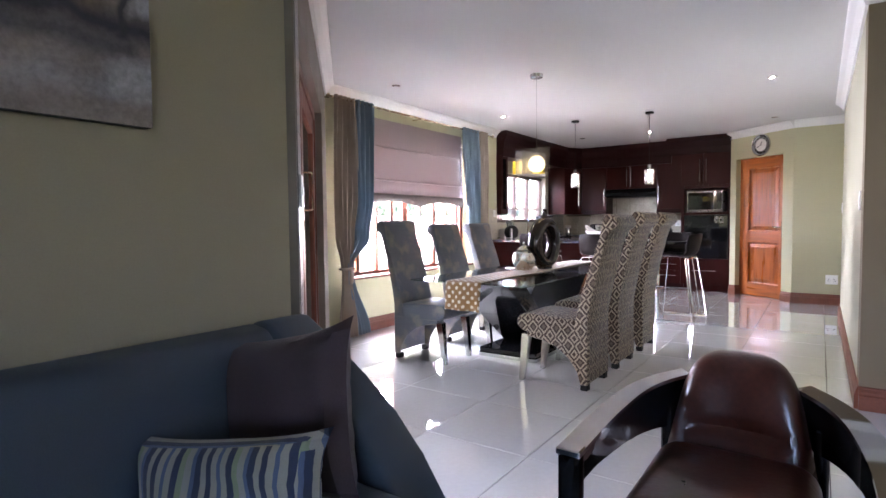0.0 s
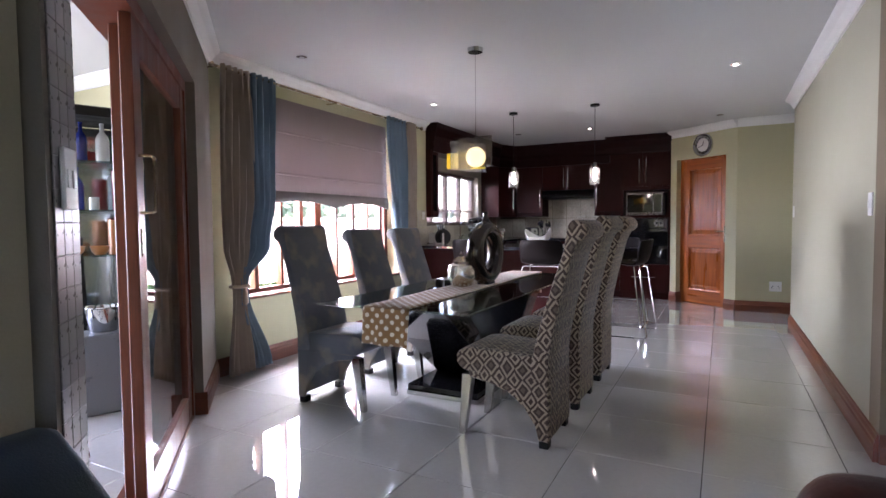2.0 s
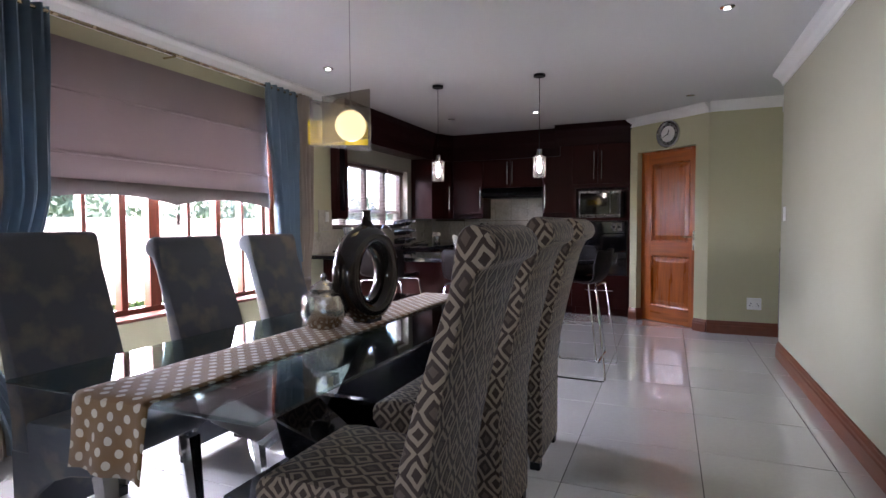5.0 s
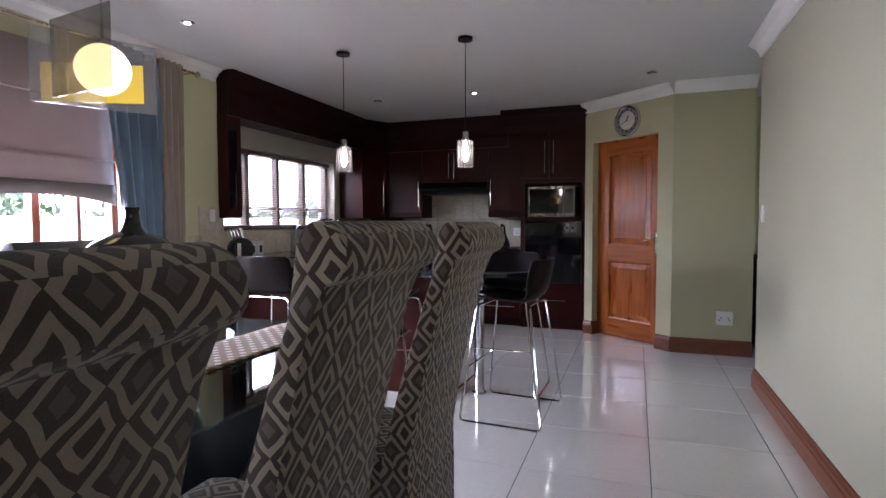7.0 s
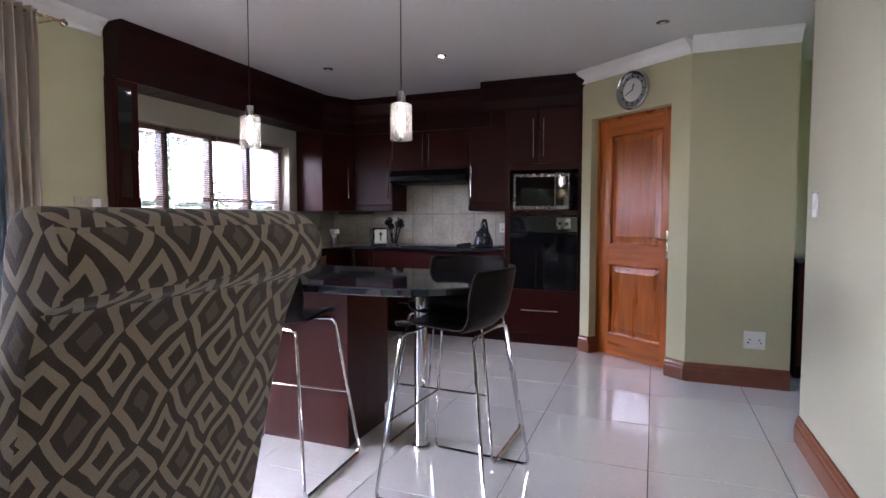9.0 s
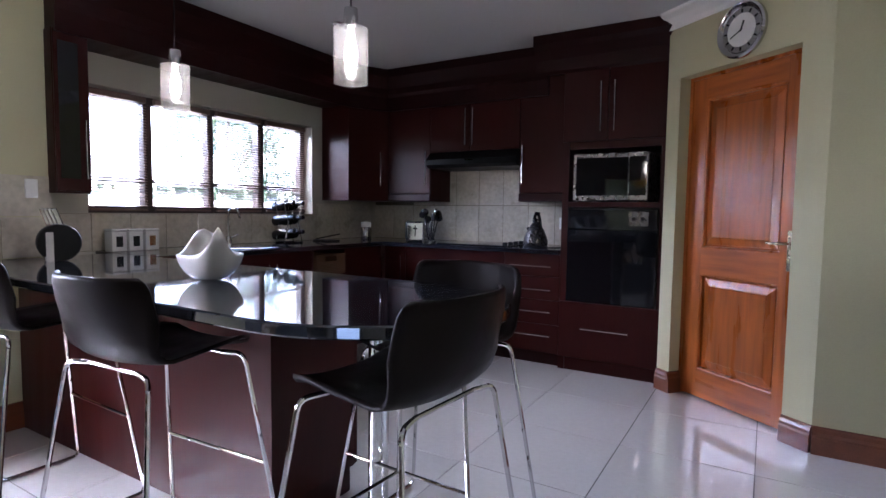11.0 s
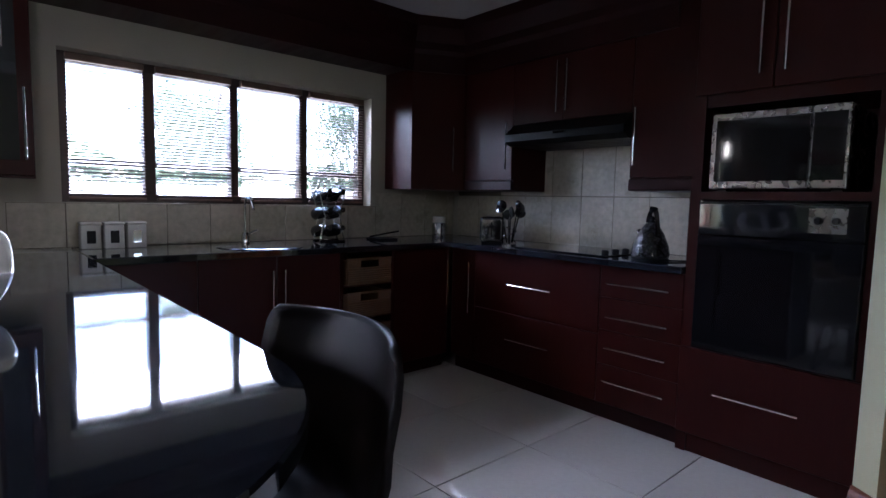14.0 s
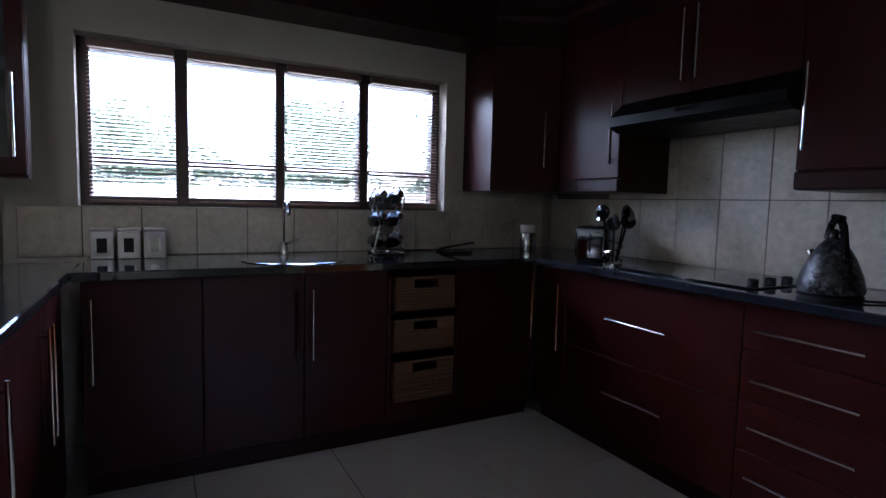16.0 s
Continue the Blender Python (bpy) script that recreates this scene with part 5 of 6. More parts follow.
# broad strokes: centre y, half width, centre z, half height, softness, colour
for cy, wy, cz, wz, soft_, c_ in ((-0.2, 0.9, 0.45, 0.16, 0.12, (0.23, 0.18, 0.155)), (0.33, 0.09, 0.45, 0.2, 0.07, (0.30, 0.19, 0.12)), (0.36, 0.03, 0.42, 0.05, 0.05, (0.20, 0.07, 0.02)), (-0.5, 0.35, 0.6, 0.14, 0.1, (0.10, 0.08, 0.08)),
                                  (0.1, 0.065, 0.45, 0.09, 0.02, (0.46, 0.46, 0.48)), (0.0, 1.0, 0.25, 0.035, 0.06, (0.045, 0.042, 0.055)), (0.0, 0.52, 0.19, 0.03, 0.04, (0.12, 0.105, 0.11)), (0.49, 0.012, 0.5, 0.28, 0.015, (0.05, 0.048, 0.055)), (0.56, 0.05, 0.55, 0.26, 0.03, (0.40, 0.39, 0.42)), (0.4, 1.4, 0.075, 0.03, 0.05, (0.34, 0.31, 0.32)), (0.53, 0.09, 0.10, 0.05, 0.05, (0.44, 0.43, 0.46))):
    sides = []
    for k, (mid, half) in ((1, (cy + 0.05, wy)), (2, (cz + 0.05, wz))):
        a_ = n_.new("ShaderNodeMath")
        a_.operation = "SUBTRACT"
        a_.inputs[1].default_value = mid
        l_.new(sepp.outputs[k], a_.inputs[0])
        b_ = n_.new("ShaderNodeMath")
        b_.operation = "ABSOLUTE"
        l_.new(a_.outputs[0], b_.inputs[0])
        r_ = n_.new("ShaderNodeMapRange")
        r_.inputs[1].default_value, r_.inputs[2].default_value = half + soft_ / 2, max(0.0, half - soft_ / 2)
        l_.new(b_.outputs[0], r_.inputs[0])
        sides.append(r_.outputs[0])
    both = n_.new("ShaderNodeMath")
    both.operation = "MULTIPLY"
    l_.new(sides[0], both.inputs[0])
    l_.new(sides[1], both.inputs[1])
    mx_ = n_.new("ShaderNodeMix")
    mx_.data_type = "RGBA"
    mx_.inputs["A"].default_value, mx_.inputs["B"].default_value = (0.27, 0.225, 0.205, 1), (*c_, 1)
    if tone:
        l_.new(tone, mx_.inputs["A"])
    l_.new(both.outputs[0], mx_.inputs["Factor"])
    tone = mx_.outputs["Result"]
l_.new(tone, hs.inputs["Color"])
painting = thing("painting", (-1.48, 0.7, 1.45), "large abstract canvas in grey, brown and white on the wall", "painting")
part("canvas", box(-1.497, -1.457, -0.1, 1.26, 1.425, 2.25, 0.003), BLACKMATT, painting, "dark canvas edge", inplace=True)
part("painted_face", box(-1.457, -1.4555, -0.1, 1.26, 1.425, 2.25), ART, painting, inplace=True)

# ---- bar room seen through the sliding door ----
BARGREY = material("grey_lacquer", (0.16, 0.17, 0.19), 0.3, 0, 0.06, 5, 90, 0.02)
bar = thing("bar_cabinet", (-3.805, 2.98, 0), "grey lacquered bar cabinet with glass shelves full of bottles", "bar cabinet", turn=-22)
part("base", box(-0.55, 0.0, 0.0, 0.5, 0.0, 0.50, 0.006), BARGREY, bar, "grey lacquer")
part("top_panel", box(-0.50, 0.0, -0.05, 0.5, 1.84, 1.90, 0.006), BLACKMATT, bar)
part("back_panel", box(-0.55, -0.52, -0.05, 0.5, 0.5, 1.84), material("grey_mirror", (0.42, 0.46, 0.5), 0.12, 1, 0.05), bar, "grey mirror back")
for y in (0.04, 0.46):
    part("post", lathe([(0.028, 0.5), (0.028, 1.84)], 16, -0.06, y), STEEL, bar, "", True)
SHELF = glass("shelf_glass", (0.6, 0.8, 0.78), 0.0, True, 0.1)
for z in (0.98, 1.26, 1.56):
    part("shelf", box(-0.5, -0.02, 0.0, 0.5, z, z + 0.012, 0.002), SHELF, bar, "green-edged glass shelf").visible_shadow = False
part("wave_panel", side_prism([(-0.3, 0.5), (-0.24, 0.5), (-0.22, 0.7), (-0.27, 0.9), (-0.29, 1.1), (-0.35, 1.1), (-0.33, 0.9), (-0.28, 0.7)], 0.16, 0.2), BLACKMATT, bar)
BOTTLES = {"blue": ((0.01, 0.02, 0.16), 0.1), "clear": ((0.55, 0.58, 0.6), 0.08), "white": ((0.75, 0.75, 0.72), 0.3), "red": ((0.25, 0.012, 0.012), 0.4), "orange": ((0.42, 0.14, 0.03), 0.4), "green": ((0.03, 0.08, 0.03), 0.1), "black": ((0.01, 0.01, 0.012), 0.2)}
BOTTLES = {k: material(k + "_bottle", c, r, 0, 0.05, 10, 90, 0.0, coat=0.3) for k, (c, r) in BOTTLES.items()}


def bottle(x, y, z, r, h, mat, box_like=False):
    m = bar.matrix_basis @ Vector((x, y, z))
    if box_like:
        return solo("drinks_tube", lathe([(r, 0), (r, h)], 20), BOTTLES[mat], mat + " cardboard drinks tube on a bar shelf", "packaging", "bar bottles", smooth=True, at=m)
    return solo("bottle", lathe([(r * 0.95, 0), (r, 0.01), (r, h * 0.58), (r * 0.8, h * 0.68), (r * 0.33, h * 0.78), (r * 0.3, h * 0.95), (r * 0.36, h * 0.955), (r * 0.36, h)], 18), BOTTLES[mat], mat + " glass spirit bottle on a bar shelf", "bottle", "bar bottles", smooth=True, at=m)


for x, y, z, r, h, c, bx in ((-0.2, 0.2, 1.572, 0.035, 0.255, "blue", 0), (-0.16, 0.31, 1.572, 0.04, 0.25, "clear", 0), (-0.14, 0.44, 1.572, 0.045, 0.22, "white", 0), (-0.35, 0.12, 1.572, 0.035, 0.25, "clear", 0), (-0.4, 0.03, 1.572, 0.035, 0.24, "clear", 0), (-0.3, 0.26, 1.572, 0.05, 0.08, "red", 1), (-0.38, 0.44, 1.572, 0.035, 0.25, "green", 0),
                             (-0.2, 0.17, 1.272, 0.04, 0.27, "blue", 0), (-0.14, 0.40, 1.272, 0.05, 0.25, "red", 1), (-0.13, 0.25, 1.272, 0.028, 0.08, "clear", 1), (-0.36, 0.05, 1.272, 0.035, 0.2, "black", 1), (-0.38, 0.45, 1.272, 0.04, 0.26, "white", 1), (-0.2, 0.38, 0.992, 0.05, 0.22, "orange", 1), (-0.4, 0.44, 0.992, 0.04, 0.24, "red", 1)):
    bottle(x, y, z, r, h, c, bx)
for x, y, r in ((-0.16, 0.14, 0.06), (-0.12, 0.27, 0.055)):
    solo("wooden_bowl", lathe([(0.03, 0.0), (r * 0.85, 0.02), (r, 0.055), (r * 0.93, 0.055), (r * 0.75, 0.025), (0.02, 0.012)], 20), BOTTLES["orange"], "small orange wooden bowl on a glass bar shelf", "bowl", "bar bowls", smooth=True, at=bar.matrix_basis @ Vector((x, y, 0.992)))
ib = bar.matrix_basis @ Vector((-0.15, 0.28, 0.50))
bucket = thing("ice_bucket", ib, "polished steel ice bucket on the bar cabinet", "ice bucket")
part("bucket", lathe([(0.075, 0), (0.085, 0.01), (0.105, 0.15), (0.112, 0.155), (0.108, 0.16), (0.10, 0.15), (0.08, 0.015)], 24), CHROME, bucket, "", True)
bstool = thing("chrome_stool", (-3.22, 2.52, 0), "chrome wire bar stool with a curved grey seat", "stool")
part("seat", box(-0.18, 0.18, -0.18, 0.18, 0.74, 0.775, 0.015, seg=2), BARGREY, bstool, "", True)
part("backrest", turned(box(-0.19, -0.165, -0.18, 0.18, 0.775, 1.02, 0.01, seg=2), pose(0, 0, 0, 0, -4, 0)), BARGREY, bstool, "", True)
for y in (-1, 1):
    part("leg", tube(bend([(0.15, 0.14 * y, 0.74), (0.22, 0.19 * y, 0.01), (-0.22, 0.19 * y, 0.01), (-0.15, 0.14 * y, 0.74)], 0.05), 0.011), CHROME, bstool, "", True)
part("foot_ring", tube([(0.2 * math.cos(a), 0.19 * math.sin(a), 0.28) for a in [2 * math.pi * k / 24 for k in range(24)]], 0.009, 8, None, True), CHROME, bstool, "", True)

# ---- kitchen things ----
def at_counter(x, y, z=0.902):
    return (x, y, z)


kettle = thing("kettle", at_counter(-1.96, 10.05), "black floral pyramid kettle with a tall handle on the worktop", "kettle")
KET = pattern("floral_enamel", "blooms", (0.005, 0.005, 0.006), (0.05, 0.054, 0.06), 0.018, 0.06)
part("base", lathe([(0.085, 0), (0.088, 0.012), (0.075, 0.02)], 28), BLACKMATT, kettle, "", True)
part("body", lathe([(0.085, 0.02), (0.09, 0.035), (0.082, 0.08), (0.06, 0.14), (0.035, 0.185), (0.02, 0.2)], 32), KET, kettle, "", True, True)
kettle.scale = (1.1, 1.1, 1.0)
part("lid_knob", lathe([(0.018, 0.2), (0.012, 0.21), (0.014, 0.225), (0.006, 0.235)], 16), BLACKGLOSS, kettle, "", True)
part("handle", tube(bend([(0.05, -0.03, 0.14), (0.03, -0.02, 0.27), (-0.005, -0.0, 0.275), (-0.02, 0.0, 0.2)], 0.04), 0.011), BLACKGLOSS, kettle, "", True)
part("spout", tube([(-0.05, 0, 0.135), (-0.066, 0, 0.158)], 0.011), BLACKGLOSS, kettle, "", True)
part("cord", tube(bend([(0.085, 0.0, 0.006), (0.16, 0.1, 0.004), (0.17, 0.36, 0.02), (0.13, 0.418, 0.16)], 0.05), 0.004, 6), BLACKMATT, kettle, "", True)
toaster = thing("toaster", at_counter(-3.2, 10.16), "two-slot toaster with chrome ends on the worktop", "toaster", turn=128)
part("body", box(-0.13, 0.13, -0.085, 0.085, 0.012, 0.185, 0.025, seg=3), BLACKGLOSS, toaster, "", True)
part("end_panel", box(-0.142, -0.128, -0.07, 0.07, 0.015, 0.175, 0.006), CHROME, toaster)
part("lever", box(-0.165, -0.142, -0.018, 0.018, 0.115, 0.13, 0.004), BLACKMATT, toaster)
part("lever_slot", box(-0.1435, -0.142, -0.004, 0.004, 0.05, 0.15), BLACKMATT, toaster)
for y in (-0.03, 0.03):
    part("slot", box(-0.1, 0.1, y - 0.012, y + 0.012, 0.184, 0.1862), BLACKMATT, toaster)
for x in (-0.095, 0.095):
    part("foot", box(x - 0.015, x + 0.015, -0.07, 0.07, 0, 0.012), BLACKMATT, toaster)
ut = thing("utensil_stand", at_counter(-2.95, 10.05), "stand of black and steel kitchen utensils on the worktop", "utensil stand")
part("stand", join(lathe([(0.05, 0), (0.05, 0.012)], 20), tube([(0, 0, 0.01), (0, 0, 0.19)], 0.006)), STEEL, ut, "", True)
part("coil", tube([(0.045 * math.cos(a), 0.045 * math.sin(a), 0.012 + 0.012 * a) for a in [0.5 * k for k in range(22)]], 0.004, 6), CHROME, ut, "", True)
for k, (dx, dy, h) in enumerate(((-0.07, 0.0, 0.23), (0.06, 0.02, 0.20), (0.02, 0.05, 0.25), (0.05, -0.05, 0.21), (-0.03, -0.05, 0.25), (-0.055, 0.05, 0.19), (0.085, 0.0, 0.24))):
    part("utensil", join(tube([(dx * 0.3, dy * 0.3, 0.02), (dx, dy, h)], 0.005, 6), turned(lathe([(0.01, -0.008), (0.034, 0.0), (0.037, 0.014), (0.006, 0.02)], 14), Matrix.Translation((dx * 1.1, dy * 1.1, h + 0.015)) @ pose(0, 0, 0, 60, 20 * k, 40 * k))), BLACKMATT if k % 2 else BLACKGLOSS, ut, "", True)
hob = thing("hob", at_counter(-2.5, 10.2), "black glass ceramic hob with four knobs", "hob")
part("glass_plate", box(-0.33, 0.33, -0.24, 0.24, 0, 0.008, 0.003), BLACKGLOSS, hob)
for k in range(4):
    part("knob", lathe([(0.02, 0.008), (0.02, 0.028), (0.015, 0.032)], 16, 0.285, -0.17 + 0.11 * k), BLACKMATT, hob, "", True)
sink = thing("sink", at_counter(-3.60, 8.62), "round stainless steel sink set in the worktop", "sink")
part("rim", lathe([(0.235, 0.0), (0.24, 0.004), (0.225, 0.008), (0.2, 0.006)], 40), CHROME, sink, "", True)
part("bowl", lathe([(0.20, 0.0065), (0.19, 0.007), (0.05, 0.0075), (0.03, 0.008)], 32), STEEL, sink, "", True)
tap = thing("tap", at_counter(-3.83, 8.62), "slim chrome swan-neck tap behind the sink", "tap")
part("base", lathe([(0.024, 0), (0.022, 0.05), (0.016, 0.07)], 18), CHROME, tap, "", True)
part("spout", tube(bend([(0, 0, 0.06), (0, 0, 0.27), (0.07, 0, 0.29), (0.12, 0, 0.26), (0.125, 0, 0.22)], 0.05), 0.008), CHROME, tap, "", True)
part("lever", tube([(0, 0.02, 0.06), (0.02, 0.07, 0.085)], 0.006), CHROME, tap, "", True)
rack = thing("wine_rack", at_counter(-3.78, 9.17), "chrome wine rack holding six dark bottles on the worktop", "wine rack", turn=-8)
rack.scale = (0.85, 1.0, 1.12)
part("frame", join(tube([(-0.07, -0.09, 0.005), (-0.07, 0.09, 0.005)], 0.006), tube([(0.07, -0.09, 0.005), (0.07, 0.09, 0.005)], 0.006), *[tube([(0.07 * sx, 0.085 * sy, 0.005), (0.07 * sx, 0.05 * sy, 0.15), (0.07 * sx, 0.085 * sy, 0.28), (0.07 * sx, 0.05 * sy, 0.33)], 0.005) for sx in (-1, 1) for sy in (-1, 1)]), CHROME, rack, "", True)
for k in range(6):
    zz, yy = 0.07 + 0.105 * (k // 2), -0.045 + 0.09 * (k % 2)
    part("wine_bottle", turned(lathe([(0.036, -0.15), (0.037, 0.03), (0.014, 0.08), (0.014, 0.14), (0.016, 0.14), (0.016, 0.155)], 16), Matrix.Translation((0.0, yy, zz)) @ pose(0, 0, 0, 0, 84, 0)), BOTTLES["black"], rack, "dark glass bottle", True)
for k in range(3):
    y = 7.82 + 0.105 * k
    cn = thing("canister", at_counter(-3.86, y), "white square ceramic canister with a dark panel on the worktop", "canister", "kitchen canisters")
    part("body", box(-0.045, 0.045, -0.046, 0.046, 0, 0.125, 0.008, seg=2), CERAMIC, cn, "", True)
    part("lid", box(-0.047, 0.047, -0.048, 0.048, 0.126, 0.14, 0.005), CERAMIC, cn)
    part("panel", box(0.045, 0.0465, -0.02, 0.02, 0.03, 0.095), BLACKMATT if k < 2 else STEEL, cn)
kb = thing("knife_block", at_counter(-3.46, 7.33), "round dark knife block with steel-handled knives", "knife block", turn=-20)
part("block", turned(lathe([(0.09, -0.05), (0.095, -0.04), (0.095, 0.04), (0.09, 0.05)], 32), Matrix.Translation((0, 0, 0.093)) @ pose(0, 0, 0, 90, 0, 90)), BLACKMATT, kb, "", True)
part("knife_body", box(-0.052, 0.052, -0.06, -0.02, 0.0, 0.15, 0.006), CERAMIC, kb)
for k in range(4):
    part("knife_handle", turned(box(-0.008, 0.008, -0.012, 0.012, 0.0, 0.11, 0.004), Matrix.Translation((-0.036 + 0.024 * k, -0.03 + 0.015 * k, 0.16)) @ pose(0, 0, 0, 18, 0, 0)), STEEL, kb)
jar = thing("storage_jar", at_counter(-3.72, 10.1), "glass and steel storage jar on the worktop", "jar")
part("body", lathe([(0.05, 0), (0.052, 0.01), (0.052, 0.11), (0.045, 0.12)], 24), STEEL, jar, "", True)
part("lid", lathe([(0.05, 0.12), (0.05, 0.165), (0.02, 0.17)], 24), CERAMIC, jar, "", True)
solo("trivet", join(box(-3.86, -3.66, 9.52, 9.66, 0.902, 0.915, 0.004), tube([(-3.84, 9.54, 0.92), (-3.68, 9.68, 0.965)], 0.006)), BLACKMATT, "dark trivet with a utensil on the worktop", "trivet", at=None)

# white leaf-shaped bowl on the bar
bowl = bmesh.new()
g = []
for i in range(13):
    r = i / 12
    row = []
    for k in range(48):
        a = 2 * math.pi * k / 48
        c, sn = math.cos(a), math.sin(a)
        ridge = abs(c) ** 4.5 if c < 0 else 0.62 * c ** 9
        finger = 0.05 * max(0.0, c) ** 40
        out = math.sin(1.35 * r) / math.sin(1.35)
        up = (1 - math.cos(1.35 * r)) / (1 - math.cos(1.35))
        x = c * (0.03 + (0.09 + 0.085 * abs(c) ** 3) * out)
        y = sn * (0.03 + (0.085 + 0.008 * abs(sn) ** 12) * out)
        z = 0.003 + (0.092 + 0.085 * ridge + finger) * up
        row.append(bowl.verts.new((x, y, z)))
    g.append(row)
for a, b in zip(g, g[1:]):
    for k in range(48):
        bowl.faces.new((a[k], a[(k + 1) % 48], b[(k + 1) % 48], b[k]))
bowl.faces.new(g[0][::-1])
bo = solo("fruit_bowl", bowl, CERAMIC, "white ceramic bowl with two raised tips on the breakfast bar", "bowl", smooth=True, at=(-2.21, 7.30, 0.903), turn=-28)
bo.scale = (0.98, 0.98, 1.04)
bo.modifiers.new("thick", "SOLIDIFY").thickness = 0.008

# ---- clock, sockets and switches ----
ck = thing("wall_clock", (PW @ Vector((0.56, -0.003, 2.21))), "round chrome wall clock with a pale dial above the pantry door", "clock", turn=PA)
T = pose(0, 0, 0, 90)
part("case", turned(lathe([(0.125, 0.0), (0.155, 0.01), (0.155, 0.03), (0.145, 0.04), (0.13, 0.034), (0.12, 0.02)], 48), T), CHROME, ck, "chrome ring", True)
part("dial", turned(lathe([(0.121, 0.014), (0.121, 0.021)], 48), T), STEEL, ck, "silver dial")
part("inner_dial", turned(lathe([(0.09, 0.021), (0.09, 0.0225)], 40), T), CERAMIC, ck, "pale inner dial")
for k in range(12):
    part("hour_mark", turned(box(-0.004, 0.004, 0.0225, 0.0235, 0.094, 0.114), pose(0, 0, 0, 0, 0, 0) @ Matrix.Rotation(radians(30 * k), 4, "Y") @ Matrix.Diagonal((1, -1, 1, 1))), BLACKMATT, ck)
for ang, ln, w_ in ((20, 0.05, 0.005), (-115, 0.075, 0.0035)):
    part("hand_bar", turned(box(-w_, w_, 0.024, 0.026, -0.01, ln), Matrix.Rotation(radians(ang), 4, "Y") @ Matrix.Diagonal((1, -1, 1, 1))), BLACKMATT, ck)


def plate(name, at, rz, w, h, label, holes=0, rockers=0):
    """A wall plate that faces -y before it is turned."""
    p = thing(name, at, label, "socket" if holes else "switch", turn=rz)
    part("plate", box(-w / 2, w / 2, -0.01, -0.0005, -h / 2, h / 2, 0.003), PAINT, p)
    for k in range(holes):
        a = 2 * math.pi * (k % 3) / 3 + math.pi / 2
        part("hole", turned(lathe([(0.006, 0), (0.006, 0.001)], 10), Matrix.Translation((0.028 * (-1 if k > 2 else 1) * (1 if holes > 3 else 0) + 0.014 * math.cos(a), -0.0101, 0.014 * math.sin(a) - 0.01)) @ pose(0, 0, 0, 90)), BLACKMATT, p)
    for k in range(rockers):
        part("rocker", box(-0.01 + 0.03 * (k - (rockers - 1) / 2), 0.01 + 0.03 * (k - (rockers - 1) / 2), -0.014, -0.01, -0.02, 0.02, 0.002), PAINT, p)


plate("wall_socket", (0.30, 9.19, 0.335), 0, 0.135, 0.125, "white double wall socket on the green wall", 6, 2)
plate("wall_socket", (-1.86, BY - 0.008, 1.09), 0, 0.1, 0.1, "white wall socket above the worktop", 3, 1)
plate("light_switch", (RX, 8.05, 1.26), -90, 0.075, 0.12, "white light switch on the cream wall", 0, 1)
plate("light_switch", (RX, 4.72, 1.25), -90, 0.075, 0.12, "white light switch on the cream wall", 0, 2)
plate("light_switch", (SL @ Vector((3.11, 0.005, 1.27))), 135, 0.075, 0.13, "white light switch on the mosaic pier", 0, 2)
plate("light_switch", (WX + 0.008, 7.33, 1.27), 90, 0.06, 0.1, "white light switch on the tiled strip", 0, 1)

# ---- scullery beyond the passage ----
unit("scullery_cabinet", 0.62, 2.38, 9.5, 10.1, 0, 0.865, "-y", [(0.62, 1.2, 0.1, 0.865, ("r", 0.45, 0.8)), (1.2, 1.8, 0.1, 0.865, ("l", 0.45, 0.8)), (1.8, 2.38, 0.1, 0.865, ("l", 0.45, 0.8))], "dark mahogany-red base unit in the scullery", 0.1)
solo("scullery_worktop", box(0.6, 2.4, 9.47, 10.1, 0.866, 0.902, 0.004), GRANITE, "black granite worktop in the scullery", "worktop")
dr = thing("dish_rack", (0.95, 9.75, 0.902), "white dish rack on the scullery worktop", "dish rack")
part("tray", box(-0.2, 0.2, -0.15, 0.15, 0, 0.03, 0.006), CERAMIC, dr)
for k in range(6):
    part("wire", tube(bend([(-0.18 + 0.07 * k, -0.13, 0.03), (-0.18 + 0.07 * k, -0.13, 0.14), (-0.18 + 0.07 * k, 0.13, 0.14), (-0.18 + 0.07 * k, 0.13, 0.03)], 0.02), 0.003, 6), CHROME, dr, "", True)

# ---- garden ----
solo("pavement", box(-8.6, -4.25, -12, 24, -0.36, -0.12), material("pale_paving", (0.55, 0.52, 0.46), 0.85, 0, 0.1, 2, 60, 0.3), "pale paving outside the windows", "pavement", kind="structure")
solo("garden_wall", join(box(-8.9, -8.65, -14, 26, -0.4, 1.25), box(-8.95, -8.6, -14, 26, 1.25, 1.32)), RENDERED, "pale rendered garden wall", "wall", kind="structure")


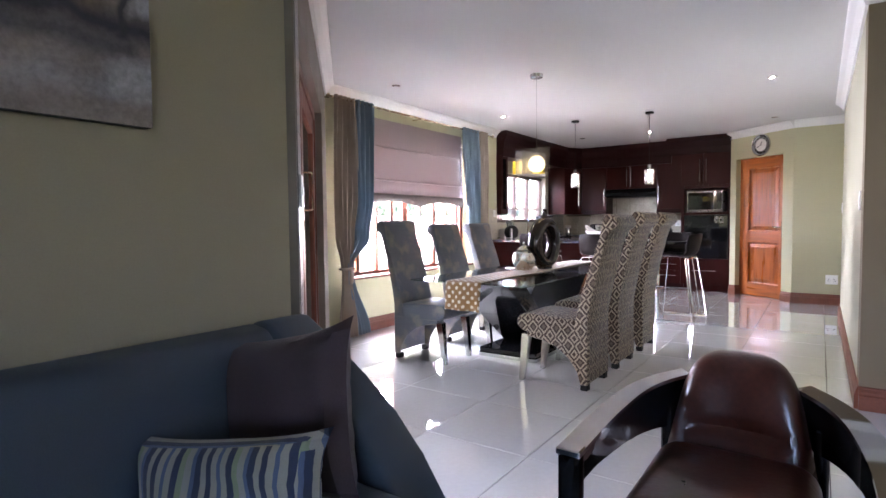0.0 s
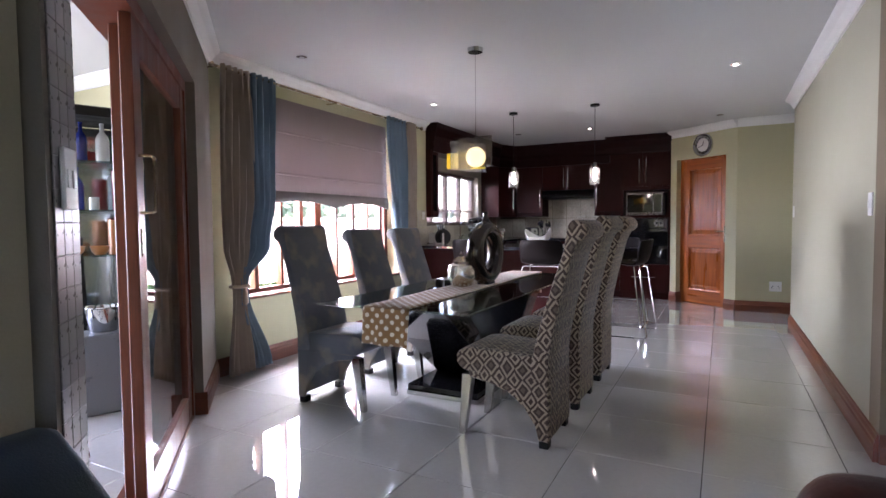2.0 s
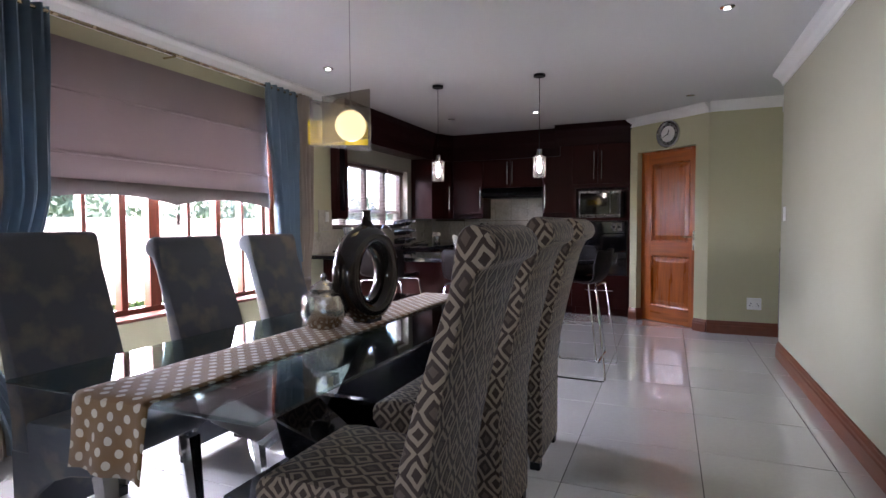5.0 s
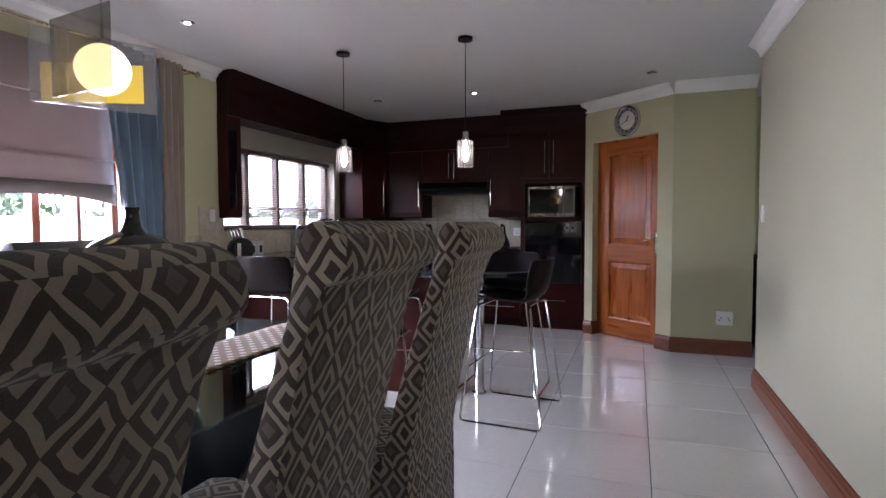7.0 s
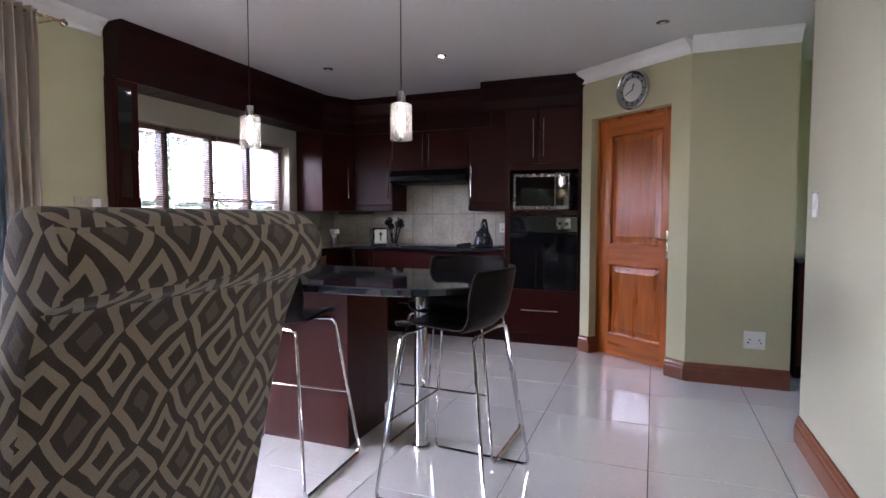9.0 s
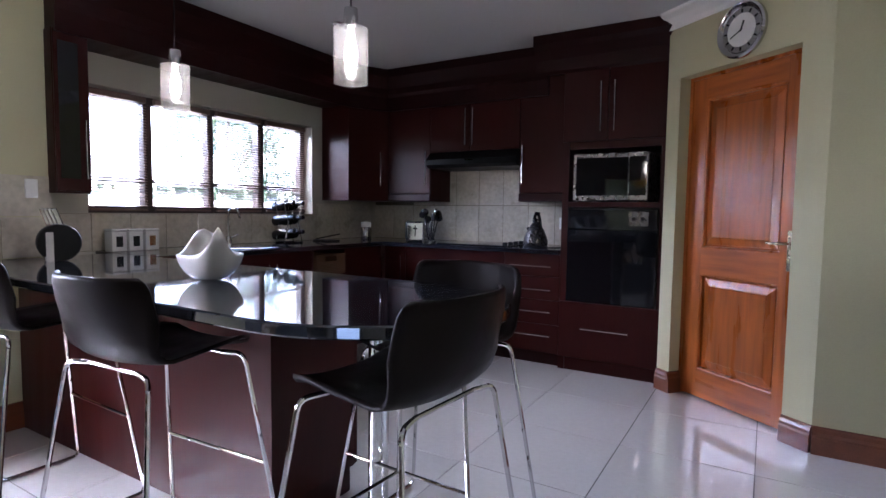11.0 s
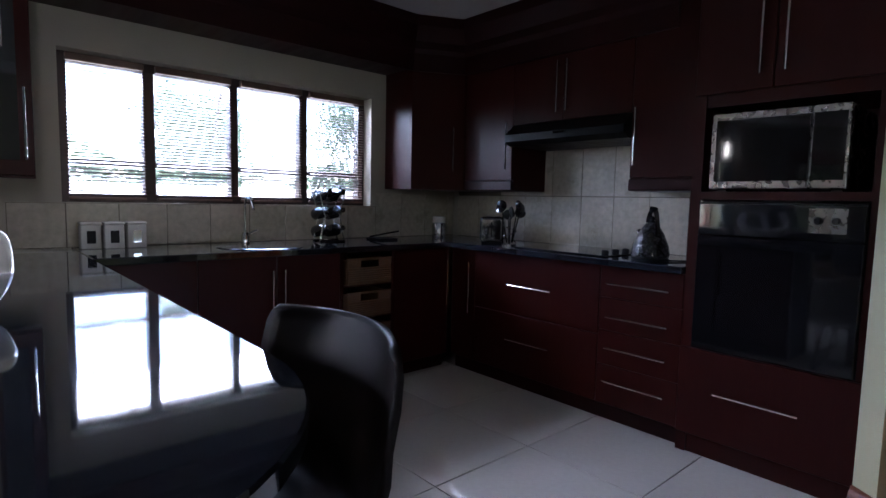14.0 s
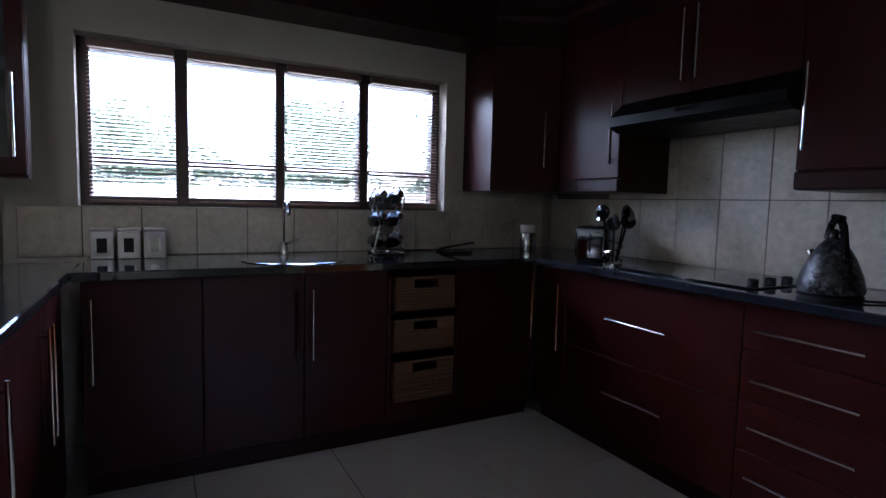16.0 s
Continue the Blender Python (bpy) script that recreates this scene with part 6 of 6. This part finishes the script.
def tree(x, y, h, r, seed):
    rnd = random.Random(seed)
    t = thing("tree", (x, y, -0.35), "leafy garden tree beyond the wall", "tree", "garden trees")
    trunk = [tube([(0, 0, 0), (0.05, 0.03, h * 0.3), (0.0, 0.08, h * 0.55)], 0.13)]
    for k in range(7):
        a = rnd.uniform(0, 6.28)
        trunk.append(tube([(0, 0.06, h * (0.35 + 0.03 * k)), (r * 0.4 * math.cos(a), r * 0.4 * math.sin(a), h * 0.6), (r * 0.75 * math.cos(a), r * 0.75 * math.sin(a), h * (0.65 + 0.04 * k))], 0.04, 6))
    part("trunk", join(*trunk), BARK, t, "", True)
    verts, faces = [], []
    clumps = []
    for _ in range(38):
        d = Vector((rnd.gauss(0, 1), rnd.gauss(0, 1), rnd.gauss(0, 0.8))).normalized() * rnd.uniform(0.35, 1.0)
        clumps.append((Vector((d.x * r, d.y * r, h * 0.68 + d.z * h * 0.30)), rnd.uniform(0.3, 0.6) * r * 0.6))
    for c, cr_ in clumps:
        for _ in range(150):
            p = c + Vector((rnd.gauss(0, 1), rnd.gauss(0, 1), rnd.gauss(0, 1))) * cr_ * 0.55
            q = Euler((rnd.uniform(0, 6), rnd.uniform(0, 6), rnd.uniform(0, 6))).to_matrix()
            s_ = rnd.uniform(0.04, 0.085)
            b0 = len(verts)
            verts += [tuple(p + q @ Vector(v)) for v in ((-s_, 0, 0), (0, -s_ * 0.5, 0.01), (s_, 0, 0), (0, s_ * 0.5, 0.01))]
            faces.append((b0, b0 + 1, b0 + 2, b0 + 3))
    me = bpy.data.meshes.new("crown")
    me.from_pydata(verts, [], faces)
    me.materials.append(LEAF)
    c = new("crown", me)
    c.parent = t


tree(-15.0, 11.9, 4.4, 1.7, 3)
tree(-15.5, 17.4, 5.6, 2.0, 4)
tree(-15.0, 7.2, 3.6, 1.5, 5)
hedge_v, hedge_f = [], []
rnd = random.Random(11)
for _ in range(7000):
    p = Vector((rnd.uniform(-6.3, -5.7), rnd.uniform(4.0, 8.0), -0.12 + rnd.random() ** 0.7 * 0.42))
    q = Euler((rnd.uniform(0, 6), rnd.uniform(0, 6), rnd.uniform(0, 6))).to_matrix()
    b0 = len(hedge_v)
    hedge_v += [tuple(p + q @ Vector(v)) for v in ((-0.05, 0, 0), (0, -0.025, 0), (0.05, 0, 0), (0, 0.025, 0))]
    hedge_f.append((b0, b0 + 1, b0 + 2, b0 + 3))
me = bpy.data.meshes.new("hedge")
me.from_pydata(hedge_v, [], hedge_f)
me.materials.append(material("bright_leaves", (0.07, 0.14, 0.03), 0.6, 0, 0.4, 4, 40, 0.1))
tagged(new("hedge", me), "low bright green hedge outside the dining window", "hedge", kind="stuff")

shrub_v, shrub_f = [], []
for _ in range(15000):
    y = rnd.uniform(1.0, 26.0)
    top = 1.75 + 0.35 * math.sin(y * 0.9) + 0.25 * math.sin(y * 2.3 + 1.0)
    p = Vector((rnd.uniform(-13.2, -11.6), y, -0.35 + (top + 0.35) * rnd.random() ** 0.6))
    q = Euler((rnd.uniform(0, 6), rnd.uniform(0, 6), rnd.uniform(0, 6))).to_matrix()
    b0, w_ = len(shrub_v), rnd.uniform(0.06, 0.13)
    shrub_v += [tuple(p + q @ Vector(v)) for v in ((-w_, 0, 0), (0, -w_ * 0.5, 0), (w_, 0, 0), (0, w_ * 0.5, 0))]
    shrub_f.append((b0, b0 + 1, b0 + 2, b0 + 3))
me = bpy.data.meshes.new("shrubs")
me.from_pydata(shrub_v, [], shrub_f)
me.materials.append(LEAF)
tagged(new("shrubs", me), "uneven green shrubs beyond the garden wall", "shrubs", kind="stuff")

# ---- wall tiles ----
back_root = bpy.data.objects["wall_north"]
side_root = bpy.data.objects["wall_kitchen_west"]
dine_root = bpy.data.objects["wall_west"]


def wall_tiles(root, spans, axis, face):
    """Tiles (a0, a1, z0, z1) on a wall; axis: the one along which the wall runs."""
    for a0, a1, z0, z1 in spans:
        g = 0.0025
        b = box(a0 + g, a1 - g, face - 0.008, face, z0 + g, z1 - g, 0.001) if axis == "x" else box(face, face + 0.008, a0 + g, a1 - g, z0 + g, z1 - g, 0.001)
        o = new("wall_tile", mesh_of("wall_tile", b, SPLASH))
        o.parent = root


spans = []
for k in range(10):
    a = -3.91 + 0.2445 * k - 0.0
    spans.append((a, min(a + 0.2445, -1.715), 0.903, 1.24))
    if -3.46 <= a + 0.12 and a < -1.72:
        spans.append((a, min(a + 0.2445, -1.715), 1.24, 1.575))
JOINT = material("tile_grout", (0.13, 0.11, 0.085), 0.9, 0, 0.2, 20, 200, 0.2)
for root, b in ((back_root, box(-3.90, -1.716, BY - 0.0035, BY, 0.903, 1.574)), (side_root, box(KX, KX + 0.0035, 7.49, 10.46, 0.903, 1.136))):
    o = new("tile_joint", mesh_of("tile_joint", b, JOINT))
    o.parent = root
wall_tiles(back_root, spans, "x", BY)
spans = []
for k in range(13):
    a = 7.49 + 0.2425 * k
    if a > 10.4:
        break
    top = 1.137 if 7.6 < a + 0.12 < 9.66 else 1.24
    spans.append((a, min(a + 0.2425, 10.47), 0.903, top))
wall_tiles(side_root, spans, "y", KX)
wall_tiles(dine_root, [(7.19, 7.43, 0.903, 1.12), (7.19, 7.43, 1.12, 1.34), (6.95, 7.19, 0.903, 1.12)], "y", WX)
# glossy mosaic on the pier of the sliding door
slant_root = bpy.data.objects["wall_slanted"]
mos = mesh_of("mosaic_tile", box(-0.0240, 0.0240, -0.0, 0.004, -0.0340, 0.0340, 0.0016), MOSAIC)
for i in range(3):
    for k in range(30):
        o = new("mosaic_tile", mos)
        o.parent = slant_root
        o.matrix_basis = pose(3.056 + 0.0485 * i, 0.0005, 0.185 + 0.0685 * k)

# ---- floor tiles, the pieces of the floor ----
TW = 0.6
ref = None
for i in range(-6, 2):
    for j in range(-13, 6):
        x, y = -0.38 + TW * i, 7.56 + TW * j
        if y > 10.3 or (y < 1.2 and i < -3):
            continue
        if ref is None:
            t = new("floor_tile", mesh_of("floor_tile", box(0.0022, TW - 0.0022, 0.0022, TW - 0.0022, -0.012, 0.0, 0.0008), TILE))
            ref = t.data
        else:
            t = new("floor_tile", ref)
        t.parent = floor
        t.location = (x, y, 0)
rest = []
for i in range(-10, 6):
    for j in range(-18, 6):
        x, y = -0.38 + TW * i, 7.56 + TW * j
        inside = -6 <= i < 2 and -13 <= j < 6 and not (y > 10.3 or (y < 1.2 and i < -3))
        if not inside and -6.2 < x < 2.9 and -2.8 < y < 10.2:
            rest.append(box(x + 0.0022, x + TW - 0.0022, y + 0.0022, y + TW - 0.0022, -0.012, 0.0))
o = new("far_floor_tiles", mesh_of("far_floor_tiles", join(*rest), TILE))
o.parent = floor
tagged(o, kind="stuff")
